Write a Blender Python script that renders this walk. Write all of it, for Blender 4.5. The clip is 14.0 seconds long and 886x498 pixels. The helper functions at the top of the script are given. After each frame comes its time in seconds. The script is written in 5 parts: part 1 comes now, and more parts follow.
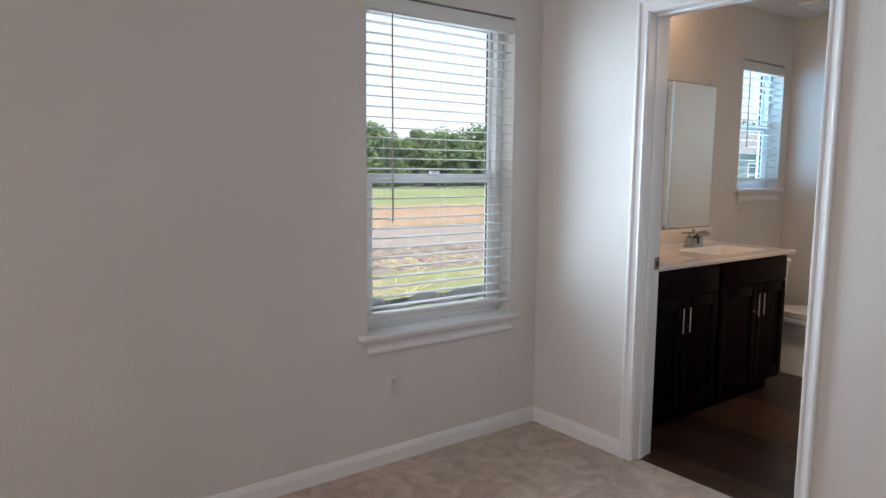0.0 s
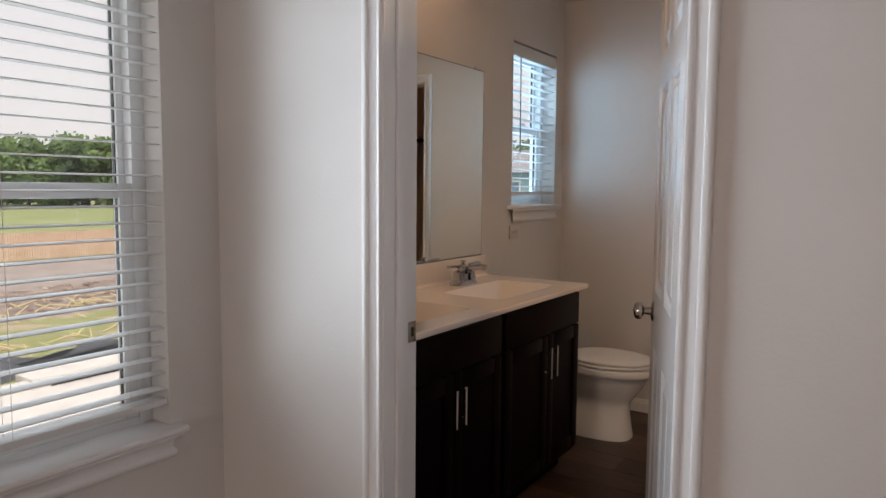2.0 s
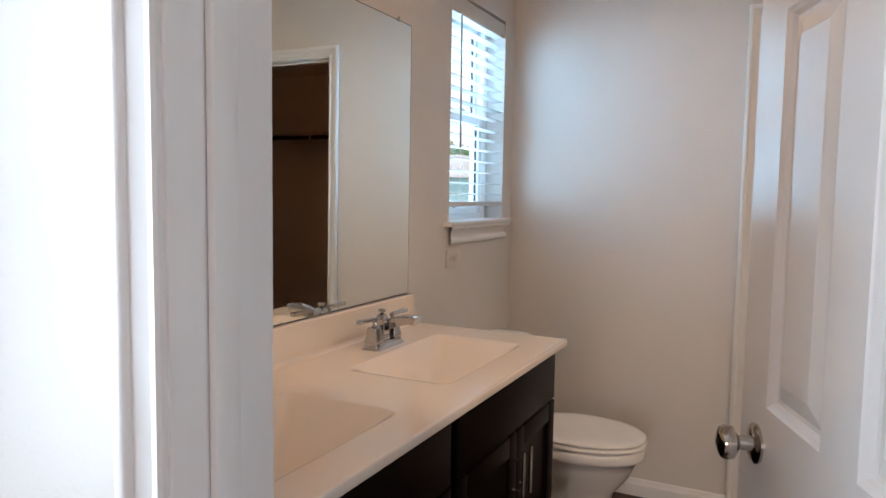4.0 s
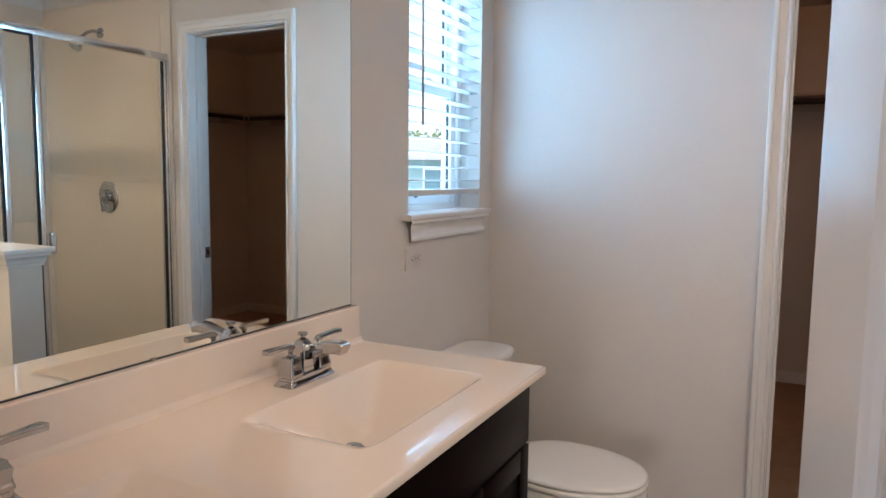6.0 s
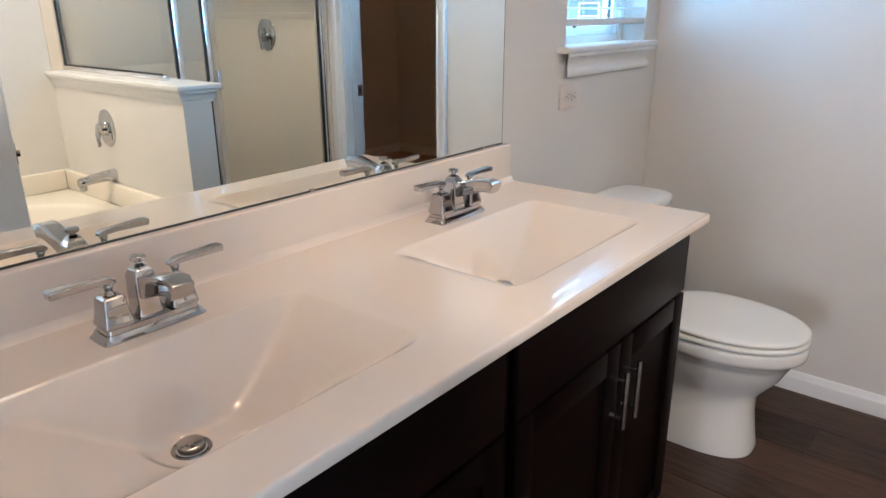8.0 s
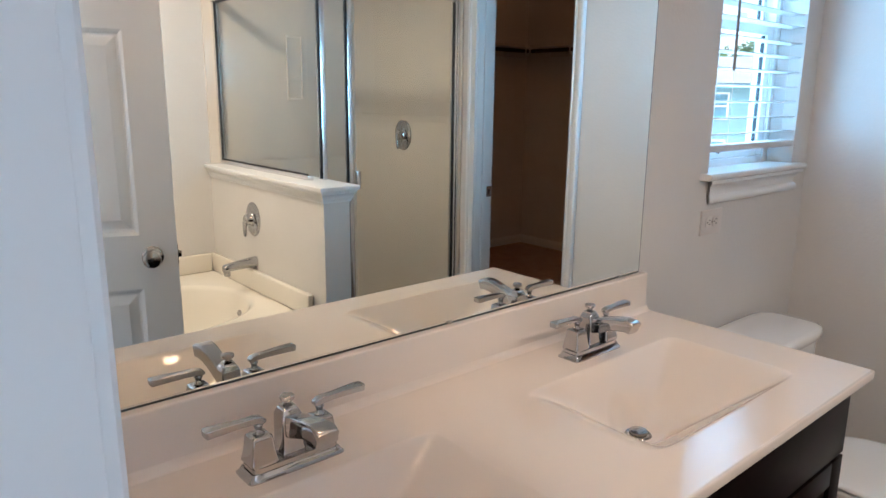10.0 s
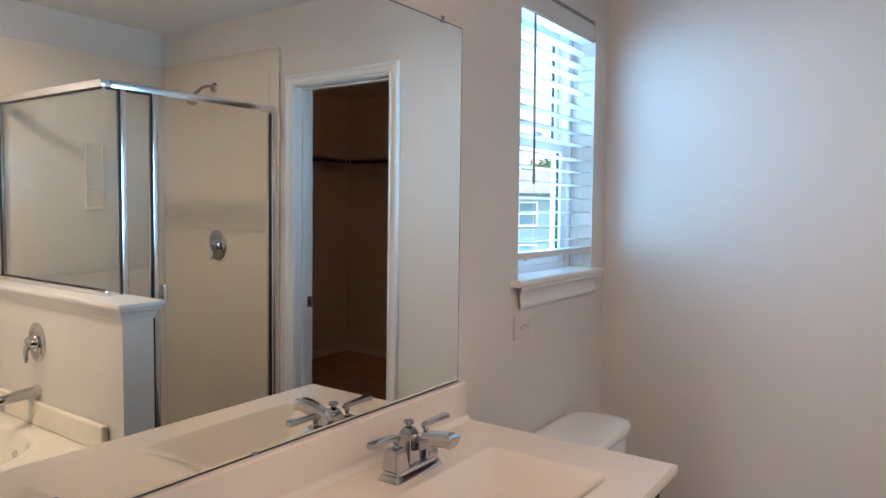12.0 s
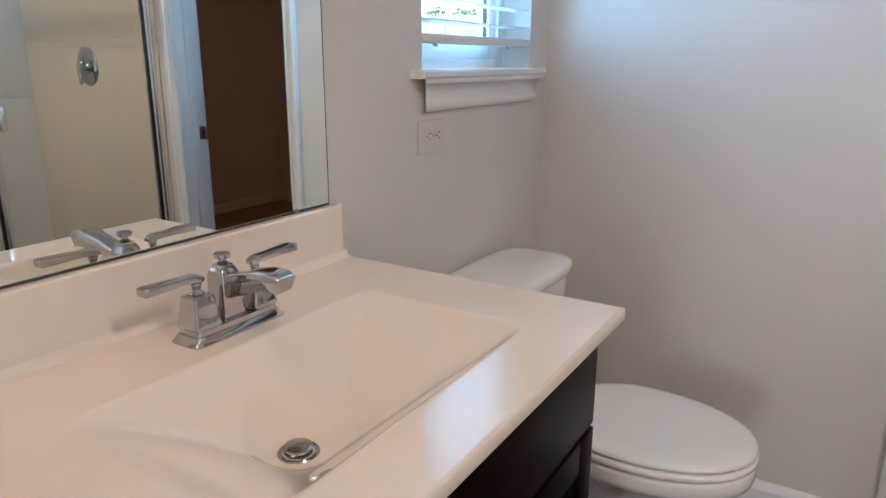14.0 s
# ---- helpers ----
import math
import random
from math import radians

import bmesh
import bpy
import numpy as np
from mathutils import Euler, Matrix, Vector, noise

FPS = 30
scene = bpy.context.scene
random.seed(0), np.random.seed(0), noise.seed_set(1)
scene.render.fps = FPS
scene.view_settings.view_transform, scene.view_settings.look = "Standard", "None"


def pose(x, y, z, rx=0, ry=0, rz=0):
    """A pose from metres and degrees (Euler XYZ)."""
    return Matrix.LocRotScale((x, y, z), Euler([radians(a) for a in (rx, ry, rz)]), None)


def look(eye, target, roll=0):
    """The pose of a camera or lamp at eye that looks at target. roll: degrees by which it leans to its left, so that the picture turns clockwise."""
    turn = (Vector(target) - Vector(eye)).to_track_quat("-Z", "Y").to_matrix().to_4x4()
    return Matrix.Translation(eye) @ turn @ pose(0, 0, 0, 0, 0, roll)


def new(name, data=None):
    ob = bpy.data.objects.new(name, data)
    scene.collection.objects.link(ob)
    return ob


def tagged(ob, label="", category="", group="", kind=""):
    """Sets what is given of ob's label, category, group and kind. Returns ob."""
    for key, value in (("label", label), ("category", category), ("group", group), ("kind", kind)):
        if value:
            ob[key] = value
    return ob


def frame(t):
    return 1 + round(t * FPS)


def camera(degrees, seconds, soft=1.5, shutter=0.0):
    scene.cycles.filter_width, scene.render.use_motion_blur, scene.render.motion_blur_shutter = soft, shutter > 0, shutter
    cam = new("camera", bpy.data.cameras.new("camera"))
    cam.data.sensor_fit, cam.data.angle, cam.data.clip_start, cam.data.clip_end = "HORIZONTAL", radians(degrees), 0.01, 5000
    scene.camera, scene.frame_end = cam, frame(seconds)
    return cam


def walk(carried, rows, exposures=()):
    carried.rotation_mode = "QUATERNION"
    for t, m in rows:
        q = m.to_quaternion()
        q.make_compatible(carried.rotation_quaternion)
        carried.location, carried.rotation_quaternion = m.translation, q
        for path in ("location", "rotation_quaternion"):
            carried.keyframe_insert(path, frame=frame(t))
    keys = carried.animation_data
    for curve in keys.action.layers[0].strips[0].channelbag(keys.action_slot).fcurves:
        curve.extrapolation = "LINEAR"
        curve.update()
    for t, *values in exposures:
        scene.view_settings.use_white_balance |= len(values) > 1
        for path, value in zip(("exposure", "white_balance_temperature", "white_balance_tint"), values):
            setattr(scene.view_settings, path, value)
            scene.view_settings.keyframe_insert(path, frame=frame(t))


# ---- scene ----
# ---- camera and its walk ----
cam = camera(66.09, 14.0, soft=1.5)
# seconds, eye, target, lean
ROWS = [
    (0, (0.102, 0.126, 1.351), (1.3038, 1.7080, 1.1175), 0.55),
    (0.5, (0.370, 0.327, 1.346), (1.7166, 1.7914, 1.1389), 0.37),
    (1, (0.686, 0.558, 1.308), (2.1987, 1.8544, 1.1257), 0.37),
    (1.5, (0.990, 0.752, 1.318), (2.5956, 1.9309, 1.1405), 0.63),
    (2, (1.286, 0.922, 1.318), (2.9455, 2.0243, 1.1431), 0.45),
    (2.5, (1.573, 1.050, 1.328), (3.2863, 2.0661, 1.1471), 0.35),
    (3, (1.811, 1.201, 1.328), (3.5488, 2.1749, 1.1522), 0.47),
    (3.2, (1.896, 1.288, 1.326), (3.6457, 2.2433, 1.1576), 0.66),
    (5.5, (2.637, 1.595, 1.358), (4.4450, 2.4309, 1.1805), 0.54),
    (6, (2.703, 1.578, 1.349), (4.4729, 2.4855, 1.1405), 0.61),
    (6.5, (2.718, 1.575, 1.320), (4.3450, 2.6631, 0.9114), 0.40),
    (7, (2.742, 1.565, 1.316), (4.2373, 2.7458, 0.7072), 0.04),
    (7.2, (2.737, 1.583, 1.310), (4.2137, 2.7596, 0.6498), 0.28),
    (9.3, (2.744, 1.649, 1.388), (4.1344, 2.9848, 0.8564), 0.13),
    (9.5, (2.738, 1.669, 1.400), (4.1043, 3.0410, 0.8974), 0.40),
    (10, (2.730, 1.675, 1.435), (4.0009, 3.1578, 1.0045), 0.43),
    (10.5, (2.740, 1.647, 1.465), (3.9612, 3.2053, 1.1807), 0.28),
    (11, (2.747, 1.652, 1.500), (4.0092, 3.1941, 1.3316), 0.59),
    (11.5, (2.774, 1.671, 1.488), (4.2338, 3.0320, 1.3619), 0.63),
    (12, (2.795, 1.687, 1.443), (4.4294, 2.8339, 1.3239), 0.51),
    (12.5, (2.854, 1.738, 1.356), (4.5682, 2.7599, 1.2228), 0.88),
    (13, (2.947, 1.738, 1.323), (4.6727, 2.7286, 1.1204), 0.71),
    (13.5, (3.118, 1.786, 1.286), (4.8167, 2.8037, 1.0022), 0.52),
    (14, (3.311, 1.823, 1.250), (4.9495, 2.8395, 0.7167), 0.10),
]
EXPOSURES = [(0.0, -0.20, 6450, 17), (1.0, -0.62, 6850, 19), (2.0, -0.66, 7250, 24), (3.0, -0.26, 7150, 23), (5.3, 0.28, 6150, 18), (6.2, 0.38, 6000, 17), (6.6, 0.55, 5750, 15), (7.2, 0.82, 5450, 12), (9.3, 0.60, 5500, 12), (11.0, 0.34, 5750, 16), (13.0, 0.26, 6000, 17), (14.0, 0.46, 5600, 13)]
walk(cam, [(t, look(eye, target, lean)) for t, eye, target, lean in ROWS], EXPOSURES)

# ---- plan, in metres ----
WF, WB = 2.664, 2.802          # bedroom and bathroom face of the wall between them
NY = 2.675                     # inner face of the outside wall
EF, EB = 5.266, 5.382          # bathroom and closet face of the east wall
SY = -0.17                     # bathroom's south wall
CEIL = 2.46
BX0, BY0 = -3.6, -2.2          # bedroom's far corner
CX1, CY0, CY1 = 7.75, -0.95, 2.55   # closet
D0, D1, DH = 1.276, 2.020, 2.035    # bathroom doorway
C0, C1, CH = 0.985, 1.610, 2.048    # closet doorway
W1 = (1.622, 2.474, 0.598, 2.092)   # bedroom window opening
W2 = (4.595, 5.150, 1.212, 2.117)   # bathroom window opening
GROUND = -3.2

# ---- world and light ----
world = bpy.data.worlds.new("world")
scene.world = world
world.use_nodes = True
wn = world.node_tree.nodes
wl = world.node_tree.links
sky = wn.new("ShaderNodeTexSky")
sky.sky_type = "NISHITA"
sky.sun_disc = False
sky.sun_elevation = radians(50)
sky.sun_rotation = radians(200)
sky.air_density, sky.dust_density, sky.ozone_density = 1.0, 6.0, 1.0
skymix = wn.new("ShaderNodeMix")
skymix.data_type = "RGBA"
skymix.inputs["Factor"].default_value = 0.72
skymix.inputs[7].default_value = (12.5, 12.7, 13.0, 1)
wl.new(sky.outputs[0], skymix.inputs[6])
wl.new(skymix.outputs[2], wn["Background"].inputs[0])
wn["Background"].inputs[1].default_value = 0.15


def lamp(name, kind, place, power, colour, size=0.1, size_y=None, aim=None, angle=None, spread=180):
    data = bpy.data.lights.new(name, kind)
    data.energy, data.color = power, colour
    if kind == "AREA":
        data.shape, data.size, data.size_y = "RECTANGLE", size, size_y or size
        data.spread = radians(spread)
    elif kind == "SUN":
        data.angle = radians(angle)
    else:
        data.shadow_soft_size = size
    ob = new(name, data)
    ob.matrix_world = look(place, aim) if aim else pose(*place)
    return ob


lamp("sun", "SUN", (0, 0, 30), 4.5, (1.0, 0.96, 0.90), angle=25, aim=(6, 18, 0))
# daylight in the two window openings
for lamp_y, lamp_power in ((NY + 0.156, 7), (NY - 0.002, 15.5)):
    lamp("window_light_bedroom", "AREA", ((W1[0] + W1[1]) / 2, lamp_y, 1.42), lamp_power, (0.66, 0.87, 1.0), 0.72, 1.32, aim=((W1[0] + W1[1]) / 2, 0, 1.42), spread=130)
lamp("window_light_bathroom", "AREA", ((W2[0] + W2[1]) / 2, NY + 0.156, 1.66), 12, (0.34, 0.70, 1.0), 0.42, 0.90, aim=((W2[0] + W2[1]) / 2, 0, 1.55), spread=150)
# unseen fill lamps added behind the walker to brighten the bedroom walls
lamp("fill_light_far", "AREA", (BX0 + 0.03, 1.1, 1.4), 70, (1.0, 0.94, 0.90), 1.5, 1.3, aim=(3, 0.6, 1.3))
lamp("fill_light_south", "AREA", (1.3, BY0 + 0.03, 1.35), 8, (1.0, 0.93, 0.88), 1.5, 1.3, aim=(2.3, 2.4, 0.7))
# the three bulbs of the vanity light
for bulb_x in (3.05, 3.35, 3.65):
    lamp("vanity_bulb_light", "POINT", (bulb_x, 2.50, 2.37), 2.0, (1.0, 0.64, 0.36), 0.032)
# the ceiling light in the middle of the bathroom
lamp("ceiling_bulb_light", "AREA", (3.50, 0.52, CEIL - 0.016), 18, (1.0, 0.80, 0.57), 0.24, aim=(3.50, 0.53, 0), spread=170)
# unseen weak warm lamp added under the closet's ceiling to lift its brown walls
lamp("closet_added_light", "POINT", (6.45, 1.00, 2.385), 3.2, (1.0, 0.44, 0.18), 0.05)

# ---- materials ----


def mat(name, colour, rough=0.5, metal=0.0, spec=0.5):
    m = bpy.data.materials.new(name)
    m.use_nodes = True
    b = m.node_tree.nodes["Principled BSDF"]
    b.inputs["Base Color"].default_value = (*colour, 1)
    b.inputs["Roughness"].default_value = rough
    b.inputs["Metallic"].default_value = metal
    b.inputs["Specular IOR Level"].default_value = spec
    return m, m.node_tree.nodes, m.node_tree.links, b


def coords(n, l, scale=(1, 1, 1)):
    tc, mp = n.new("ShaderNodeTexCoord"), n.new("ShaderNodeMapping")
    mp.inputs["Scale"].default_value = scale
    l.new(tc.outputs["Object"], mp.inputs[0])
    return mp.outputs[0]


def noise_at(n, l, vec, scale, detail=3.0, rough=0.5, distort=0.0):
    t = n.new("ShaderNodeTexNoise")
    t.inputs["Scale"].default_value, t.inputs["Detail"].default_value = scale, detail
    t.inputs["Roughness"].default_value, t.inputs["Distortion"].default_value = rough, distort
    l.new(vec, t.inputs["Vector"])
    return t.outputs["Fac"]


def ramp(n, l, fac, stops):
    r = n.new("ShaderNodeValToRGB")
    while len(r.color_ramp.elements) < len(stops):
        r.color_ramp.elements.new(0.5)
    for e, (p, c) in zip(r.color_ramp.elements, stops):
        e.position, e.color = p, (*c, 1)
    l.new(fac, r.inputs[0])
    return r.outputs[0]


def bump(n, l, b, fac, strength, distance):
    k = n.new("ShaderNodeBump")
    k.inputs["Strength"].default_value, k.inputs["Distance"].default_value = strength, distance
    l.new(fac, k.inputs["Height"])
    l.new(k.outputs[0], b.inputs["Normal"])


def shade(c, f):
    return tuple(min(1.0, v * f) for v in c)


def painted(name, colour, rough=0.5, grain=260.0, relief=0.0006, strength=0.35, wear=0.03):
    """Paint with a fine rolled or sprayed relief and faint clouding."""
    m, n, l, b = mat(name, colour, rough)
    v = coords(n, l)
    big = noise_at(n, l, v, 2.2, 4.0)
    l.new(ramp(n, l, big, [(0.3, shade(colour, 1 - wear)), (0.7, shade(colour, 1 + wear))]), b.inputs["Base Color"])
    bump(n, l, b, noise_at(n, l, v, grain, 3.0), strength, relief)
    return m


WALL = painted("wall_paint", (0.68, 0.655, 0.63), 0.46, 95, 0.0017, 0.45)
CEILING = painted("ceiling_paint", (0.72, 0.70, 0.68), 0.8, 90, 0.0025, 0.6)
TRIM = painted("white_trim_paint", (0.78, 0.78, 0.78), 0.28, 40, 0.0006, 0.25, 0.015)
DOORPAINT = painted("white_door_paint", (0.76, 0.77, 0.78), 0.26, 320, 0.0005, 0.25, 0.015)
VINYL = painted("white_vinyl", (0.80, 0.82, 0.83), 0.35, 60, 0.0003, 0.1, 0.01)
SLAT = painted("blind_slat_white", (0.70, 0.71, 0.71), 0.60, 80, 0.0003, 0.15, 0.02)
PLATE = painted("ivory_outlet_plastic", (0.68, 0.63, 0.60), 0.35, 60, 0.0002, 0.05, 0.01)
MARBLE = painted("cultured_marble", (0.83, 0.742, 0.658), 0.03, 3.0, 0.0012, 0.10, 0.012)
MARBLE.node_tree.nodes["Principled BSDF"].inputs["Specular IOR Level"].default_value = 0.75
PORCELAIN = painted("white_porcelain", (0.80, 0.79, 0.77), 0.10, 6.0, 0.0008, 0.05, 0.01)
SEATPLASTIC = painted("white_seat_plastic", (0.80, 0.79, 0.76), 0.22, 8.0, 0.0006, 0.05, 0.01)
ACRYLIC = painted("almond_shower_acrylic", (0.72, 0.64, 0.545), 0.20, 5.0, 0.001, 0.1, 0.015)
TUBACRYLIC = painted("almond_tub_acrylic", (0.80, 0.745, 0.65), 0.16, 5.0, 0.001, 0.1, 0.015)
CONCRETE = painted("concrete", (0.62, 0.60, 0.57), 0.9, 18, 0.006, 0.5, 0.10)
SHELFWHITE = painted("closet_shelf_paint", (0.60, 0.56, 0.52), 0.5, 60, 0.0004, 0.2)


def chromed(name, colour, rough, smear=0.04):
    m, n, l, b = mat(name, colour, rough, 1.0)
    f = noise_at(n, l, coords(n, l), 35, 3.0)
    k = n.new("ShaderNodeMapRange")
    k.inputs["To Min"].default_value, k.inputs["To Max"].default_value = max(0.01, rough - smear), rough + smear
    l.new(f, k.inputs["Value"])
    l.new(k.outputs[0], b.inputs["Roughness"])
    return m


CHROME = chromed("chrome", (0.52, 0.52, 0.53), 0.04, 0.02)
# drain metal, darker and rougher than the faucets' chrome
DRAINMETAL = chromed("dark_drain_chrome", (0.36, 0.35, 0.34), 0.16)
NICKEL = chromed("satin_nickel", (0.50, 0.47, 0.44), 0.15)
ALUMINIUM = chromed("bright_aluminium", (0.80, 0.80, 0.81), 0.20)
BRUSHED = chromed("brushed_steel", (0.56, 0.54, 0.52), 0.26)
MIRROR = mat("mirror_silver", (0.92, 0.935, 0.875), 0.0, 1.0)[0]
MIRROREDGE = mat("mirror_edge", (0.05, 0.06, 0.06), 0.35)[0]
GASKET = mat("black_gasket", (0.012, 0.012, 0.013), 0.5)[0]
DARKSLOT = mat("outlet_slot_black", (0.02, 0.02, 0.02), 0.6)[0]
WAND = mat("blind_wand_grey", (0.24, 0.215, 0.19), 0.35)[0]
CORD = painted("blind_cord", (0.72, 0.72, 0.70), 0.8)


def glassy(name, tint, rough=0.0):
    m = bpy.data.materials.new(name)
    m.use_nodes = True
    n, l = m.node_tree.nodes, m.node_tree.links
    n.remove(n["Principled BSDF"])
    tr, gl, mx, fr = n.new("ShaderNodeBsdfTransparent"), n.new("ShaderNodeBsdfGlossy"), n.new("ShaderNodeMixShader"), n.new("ShaderNodeLayerWeight")
    tr.inputs[0].default_value = (*tint, 1)
    gl.inputs["Roughness"].default_value = rough
    fr.inputs["Blend"].default_value = 0.5
    p5, ma = n.new("ShaderNodeMath"), n.new("ShaderNodeMath")
    p5.operation, ma.operation = "POWER", "MULTIPLY_ADD"
    p5.inputs[1].default_value, ma.inputs[1].default_value, ma.inputs[2].default_value = 5.0, 0.9, 0.04
    l.new(fr.outputs["Facing"], p5.inputs[0])
    l.new(p5.outputs[0], ma.inputs[0])
    l.new(ma.outputs[0], mx.inputs[0])
    l.new(tr.outputs[0], mx.inputs[1])
    l.new(gl.outputs[0], mx.inputs[2])
    l.new(mx.outputs[0], n["Material Output"].inputs[0])
    return m


GLASS = glassy("window_glass", (0.93, 0.97, 0.97))
SHOWERGLASS = glassy("shower_glass", (0.965, 0.98, 0.975), 0.01)


def carpeted(name, dark, light):
    m, n, l, b = mat(name, light, 0.95, 0, 0.1)
    v = coords(n, l)
    big = noise_at(n, l, v, 8, 5.0, 0.7, 1.4)
    fine = noise_at(n, l, v, 420, 2.0)
    add = n.new("ShaderNodeMath")
    add.operation = "MULTIPLY_ADD"
    add.inputs[1].default_value, add.inputs[2].default_value = 0.55, 0.0
    l.new(fine, add.inputs[0])
    a2 = n.new("ShaderNodeMath")
    a2.operation = "MULTIPLY_ADD"
    a2.inputs[1].default_value = 0.5
    l.new(big, a2.inputs[0])
    l.new(add.outputs[0], a2.inputs[2])
    l.new(ramp(n, l, a2.outputs[0], [(0.37, dark), (0.64, light)]), b.inputs["Base Color"])
    bump(n, l, b, a2.outputs[0], 0.9, 0.012)
    b.inputs["Sheen Weight"].default_value = 0.3
    return m


CARPET = carpeted("beige_carpet", (0.36, 0.255, 0.195), (0.82, 0.665, 0.55))
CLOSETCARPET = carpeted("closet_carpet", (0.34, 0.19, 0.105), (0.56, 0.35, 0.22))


def wooden(name, dark, light, rough, along=(1, 14, 14), scale=6.0, spec=0.5, relief=0.0006):
    m, n, l, b = mat(name, light, rough, 0, spec)
    oi = n.new("ShaderNodeObjectInfo")
    tc, mp, ad = n.new("ShaderNodeTexCoord"), n.new("ShaderNodeMapping"), n.new("ShaderNodeVectorMath")
    sc = n.new("ShaderNodeVectorMath")
    sc.operation = "SCALE"
    sc.inputs["Scale"].default_value = 37.0
    cm = n.new("ShaderNodeCombineXYZ")
    l.new(oi.outputs["Random"], cm.inputs[0])
    l.new(oi.outputs["Random"], cm.inputs[1])
    l.new(cm.outputs[0], sc.inputs[0])
    l.new(tc.outputs["Object"], ad.inputs[0])
    l.new(sc.outputs[0], ad.inputs[1])
    l.new(ad.outputs[0], mp.inputs[0])
    mp.inputs["Scale"].default_value = along
    f = noise_at(n, l, mp.outputs[0], scale, 6.0, 0.6, 0.6)
    vary = n.new("ShaderNodeMath")
    vary.operation = "MULTIPLY_ADD"
    vary.inputs[1].default_value, vary.inputs[2].default_value = 0.30, -0.15
    l.new(oi.outputs["Random"], vary.inputs[0])
    s = n.new("ShaderNodeMath")
    l.new(f, s.inputs[0])
    l.new(vary.outputs[0], s.inputs[1])
    l.new(ramp(n, l, s.outputs[0], [(0.30, dark), (0.72, light)]), b.inputs["Base Color"])
    bump(n, l, b, f, 0.25, relief)
    return m


PLANK = wooden("dark_floor_plank", (0.020, 0.010, 0.0065), (0.085, 0.044, 0.029), 0.36, (14, 1.2, 14), 5.0, 0.3)
ESPRESSO = wooden("espresso_cabinet", (0.0022, 0.0012, 0.0012), (0.0055, 0.0028, 0.0026), 0.36, (16, 16, 1.5), 5.0, 0.07, 0.0003)
RODWOOD = wooden("dark_closet_rod", (0.02, 0.011, 0.008), (0.05, 0.028, 0.02), 0.4, (1, 1, 1))

# ---- mesh helpers ----


def mesh_of(name, bm, material, smooth=None):
    bmesh.ops.recalc_face_normals(bm, faces=bm.faces)
    me = bpy.data.meshes.new(name)
    bm.to_mesh(me)
    bm.free()
    me.materials.append(material)
    if smooth:
        me.polygons.foreach_set("use_smooth", [True] * len(me.polygons))
        me.set_sharp_from_angle(angle=radians(smooth))
    return me


def thing(name, label, category, place=(0, 0, 0), turn=0.0, group=""):
    ob = new(name)
    ob.matrix_world = pose(*place, 0, 0, turn)
    return tagged(ob, label, category, group)


def part(name, bm, material, parent, label="", smooth=35):
    ob = new(name, mesh_of(name, bm, material, smooth))
    ob.parent = parent
    if label:
        ob["label"] = label
    return ob


def setting(name, bm, material, label, category, smooth=35):
    return tagged(new(name, mesh_of(name, bm, material, smooth)), label, category, kind="structure")


def box(bm, x0, x1, y0, y1, z0, z1, bevel=0.0, seg=2):
    vs = [bm.verts.new((x, y, z)) for z in (z0, z1) for y in (y0, y1) for x in (x0, x1)]
    fs = [bm.faces.new([vs[i] for i in f]) for f in ((0, 2, 3, 1), (4, 5, 7, 6), (0, 1, 5, 4), (2, 6, 7, 3), (0, 4, 6, 2), (1, 3, 7, 5))]
    if bevel:
        es = list({e for f in fs for e in f.edges})
        bmesh.ops.bevel(bm, geom=es, offset=bevel, segments=seg, affect="EDGES", profile=0.6)
    return bm


def boxed(*a, **k):
    return box(bmesh.new(), *a, **k)


def loft(bm, rings, caps=True):
    """Skin a list of rings of points, each of the same count."""
    rs = [[bm.verts.new(p) for p in r] for r in rings]
    n = len(rs[0])
    for a, b in zip(rs, rs[1:]):
        for i in range(n):
            bm.faces.new((a[i], a[(i + 1) % n], b[(i + 1) % n], b[i]))
    if caps:
        bm.faces.new(rs[0][::-1])
        bm.faces.new(rs[-1])
    return bm


def oval(cx, cy, z, rx, ry, n=32, power=2.0, front=None):
    """A superellipse at height z; front: another half length towards -y."""
    pts = []
    for i in range(n):
        a = 2 * math.pi * i / n
        c, s = math.cos(a), math.sin(a)
        x = math.copysign(abs(c) ** (2 / power), c) * rx
        yy = math.copysign(abs(s) ** (2 / power), s)
        pts.append((cx + x, cy + yy * (front if front and yy < 0 else ry), z))
    return pts


def tube(bm, points, radius, seg=12, caps=True):
    """A round bar along points; radius: one, or one a point."""
    pts = [Vector(p) for p in points]
    rad = radius if isinstance(radius, (list, tuple)) else [radius] * len(pts)
    rings = []
    side = None
    for i, p in enumerate(pts):
        d = (pts[min(i + 1, len(pts) - 1)] - pts[max(i - 1, 0)]).normalized()
        if side is None:
            side = d.orthogonal().normalized()
        side = (side - d * side.dot(d)).normalized()
        up = d.cross(side)
        rings.append([p + (side * math.cos(2 * math.pi * k / seg) + up * math.sin(2 * math.pi * k / seg)) * rad[i] for k in range(seg)])
    return loft(bm, rings, caps)


def sweep(bm, profile, path, outs, normal):
    """A moulding: profile points (across, out of the wall) carried along path; outs: the direction of 'across' at each path point."""
    n = Vector(normal)
    rings = [[Vector(p) + Vector(o) * w + n * d for w, d in profile] for p, o in zip(path, outs)]
    return loft(bm, rings)


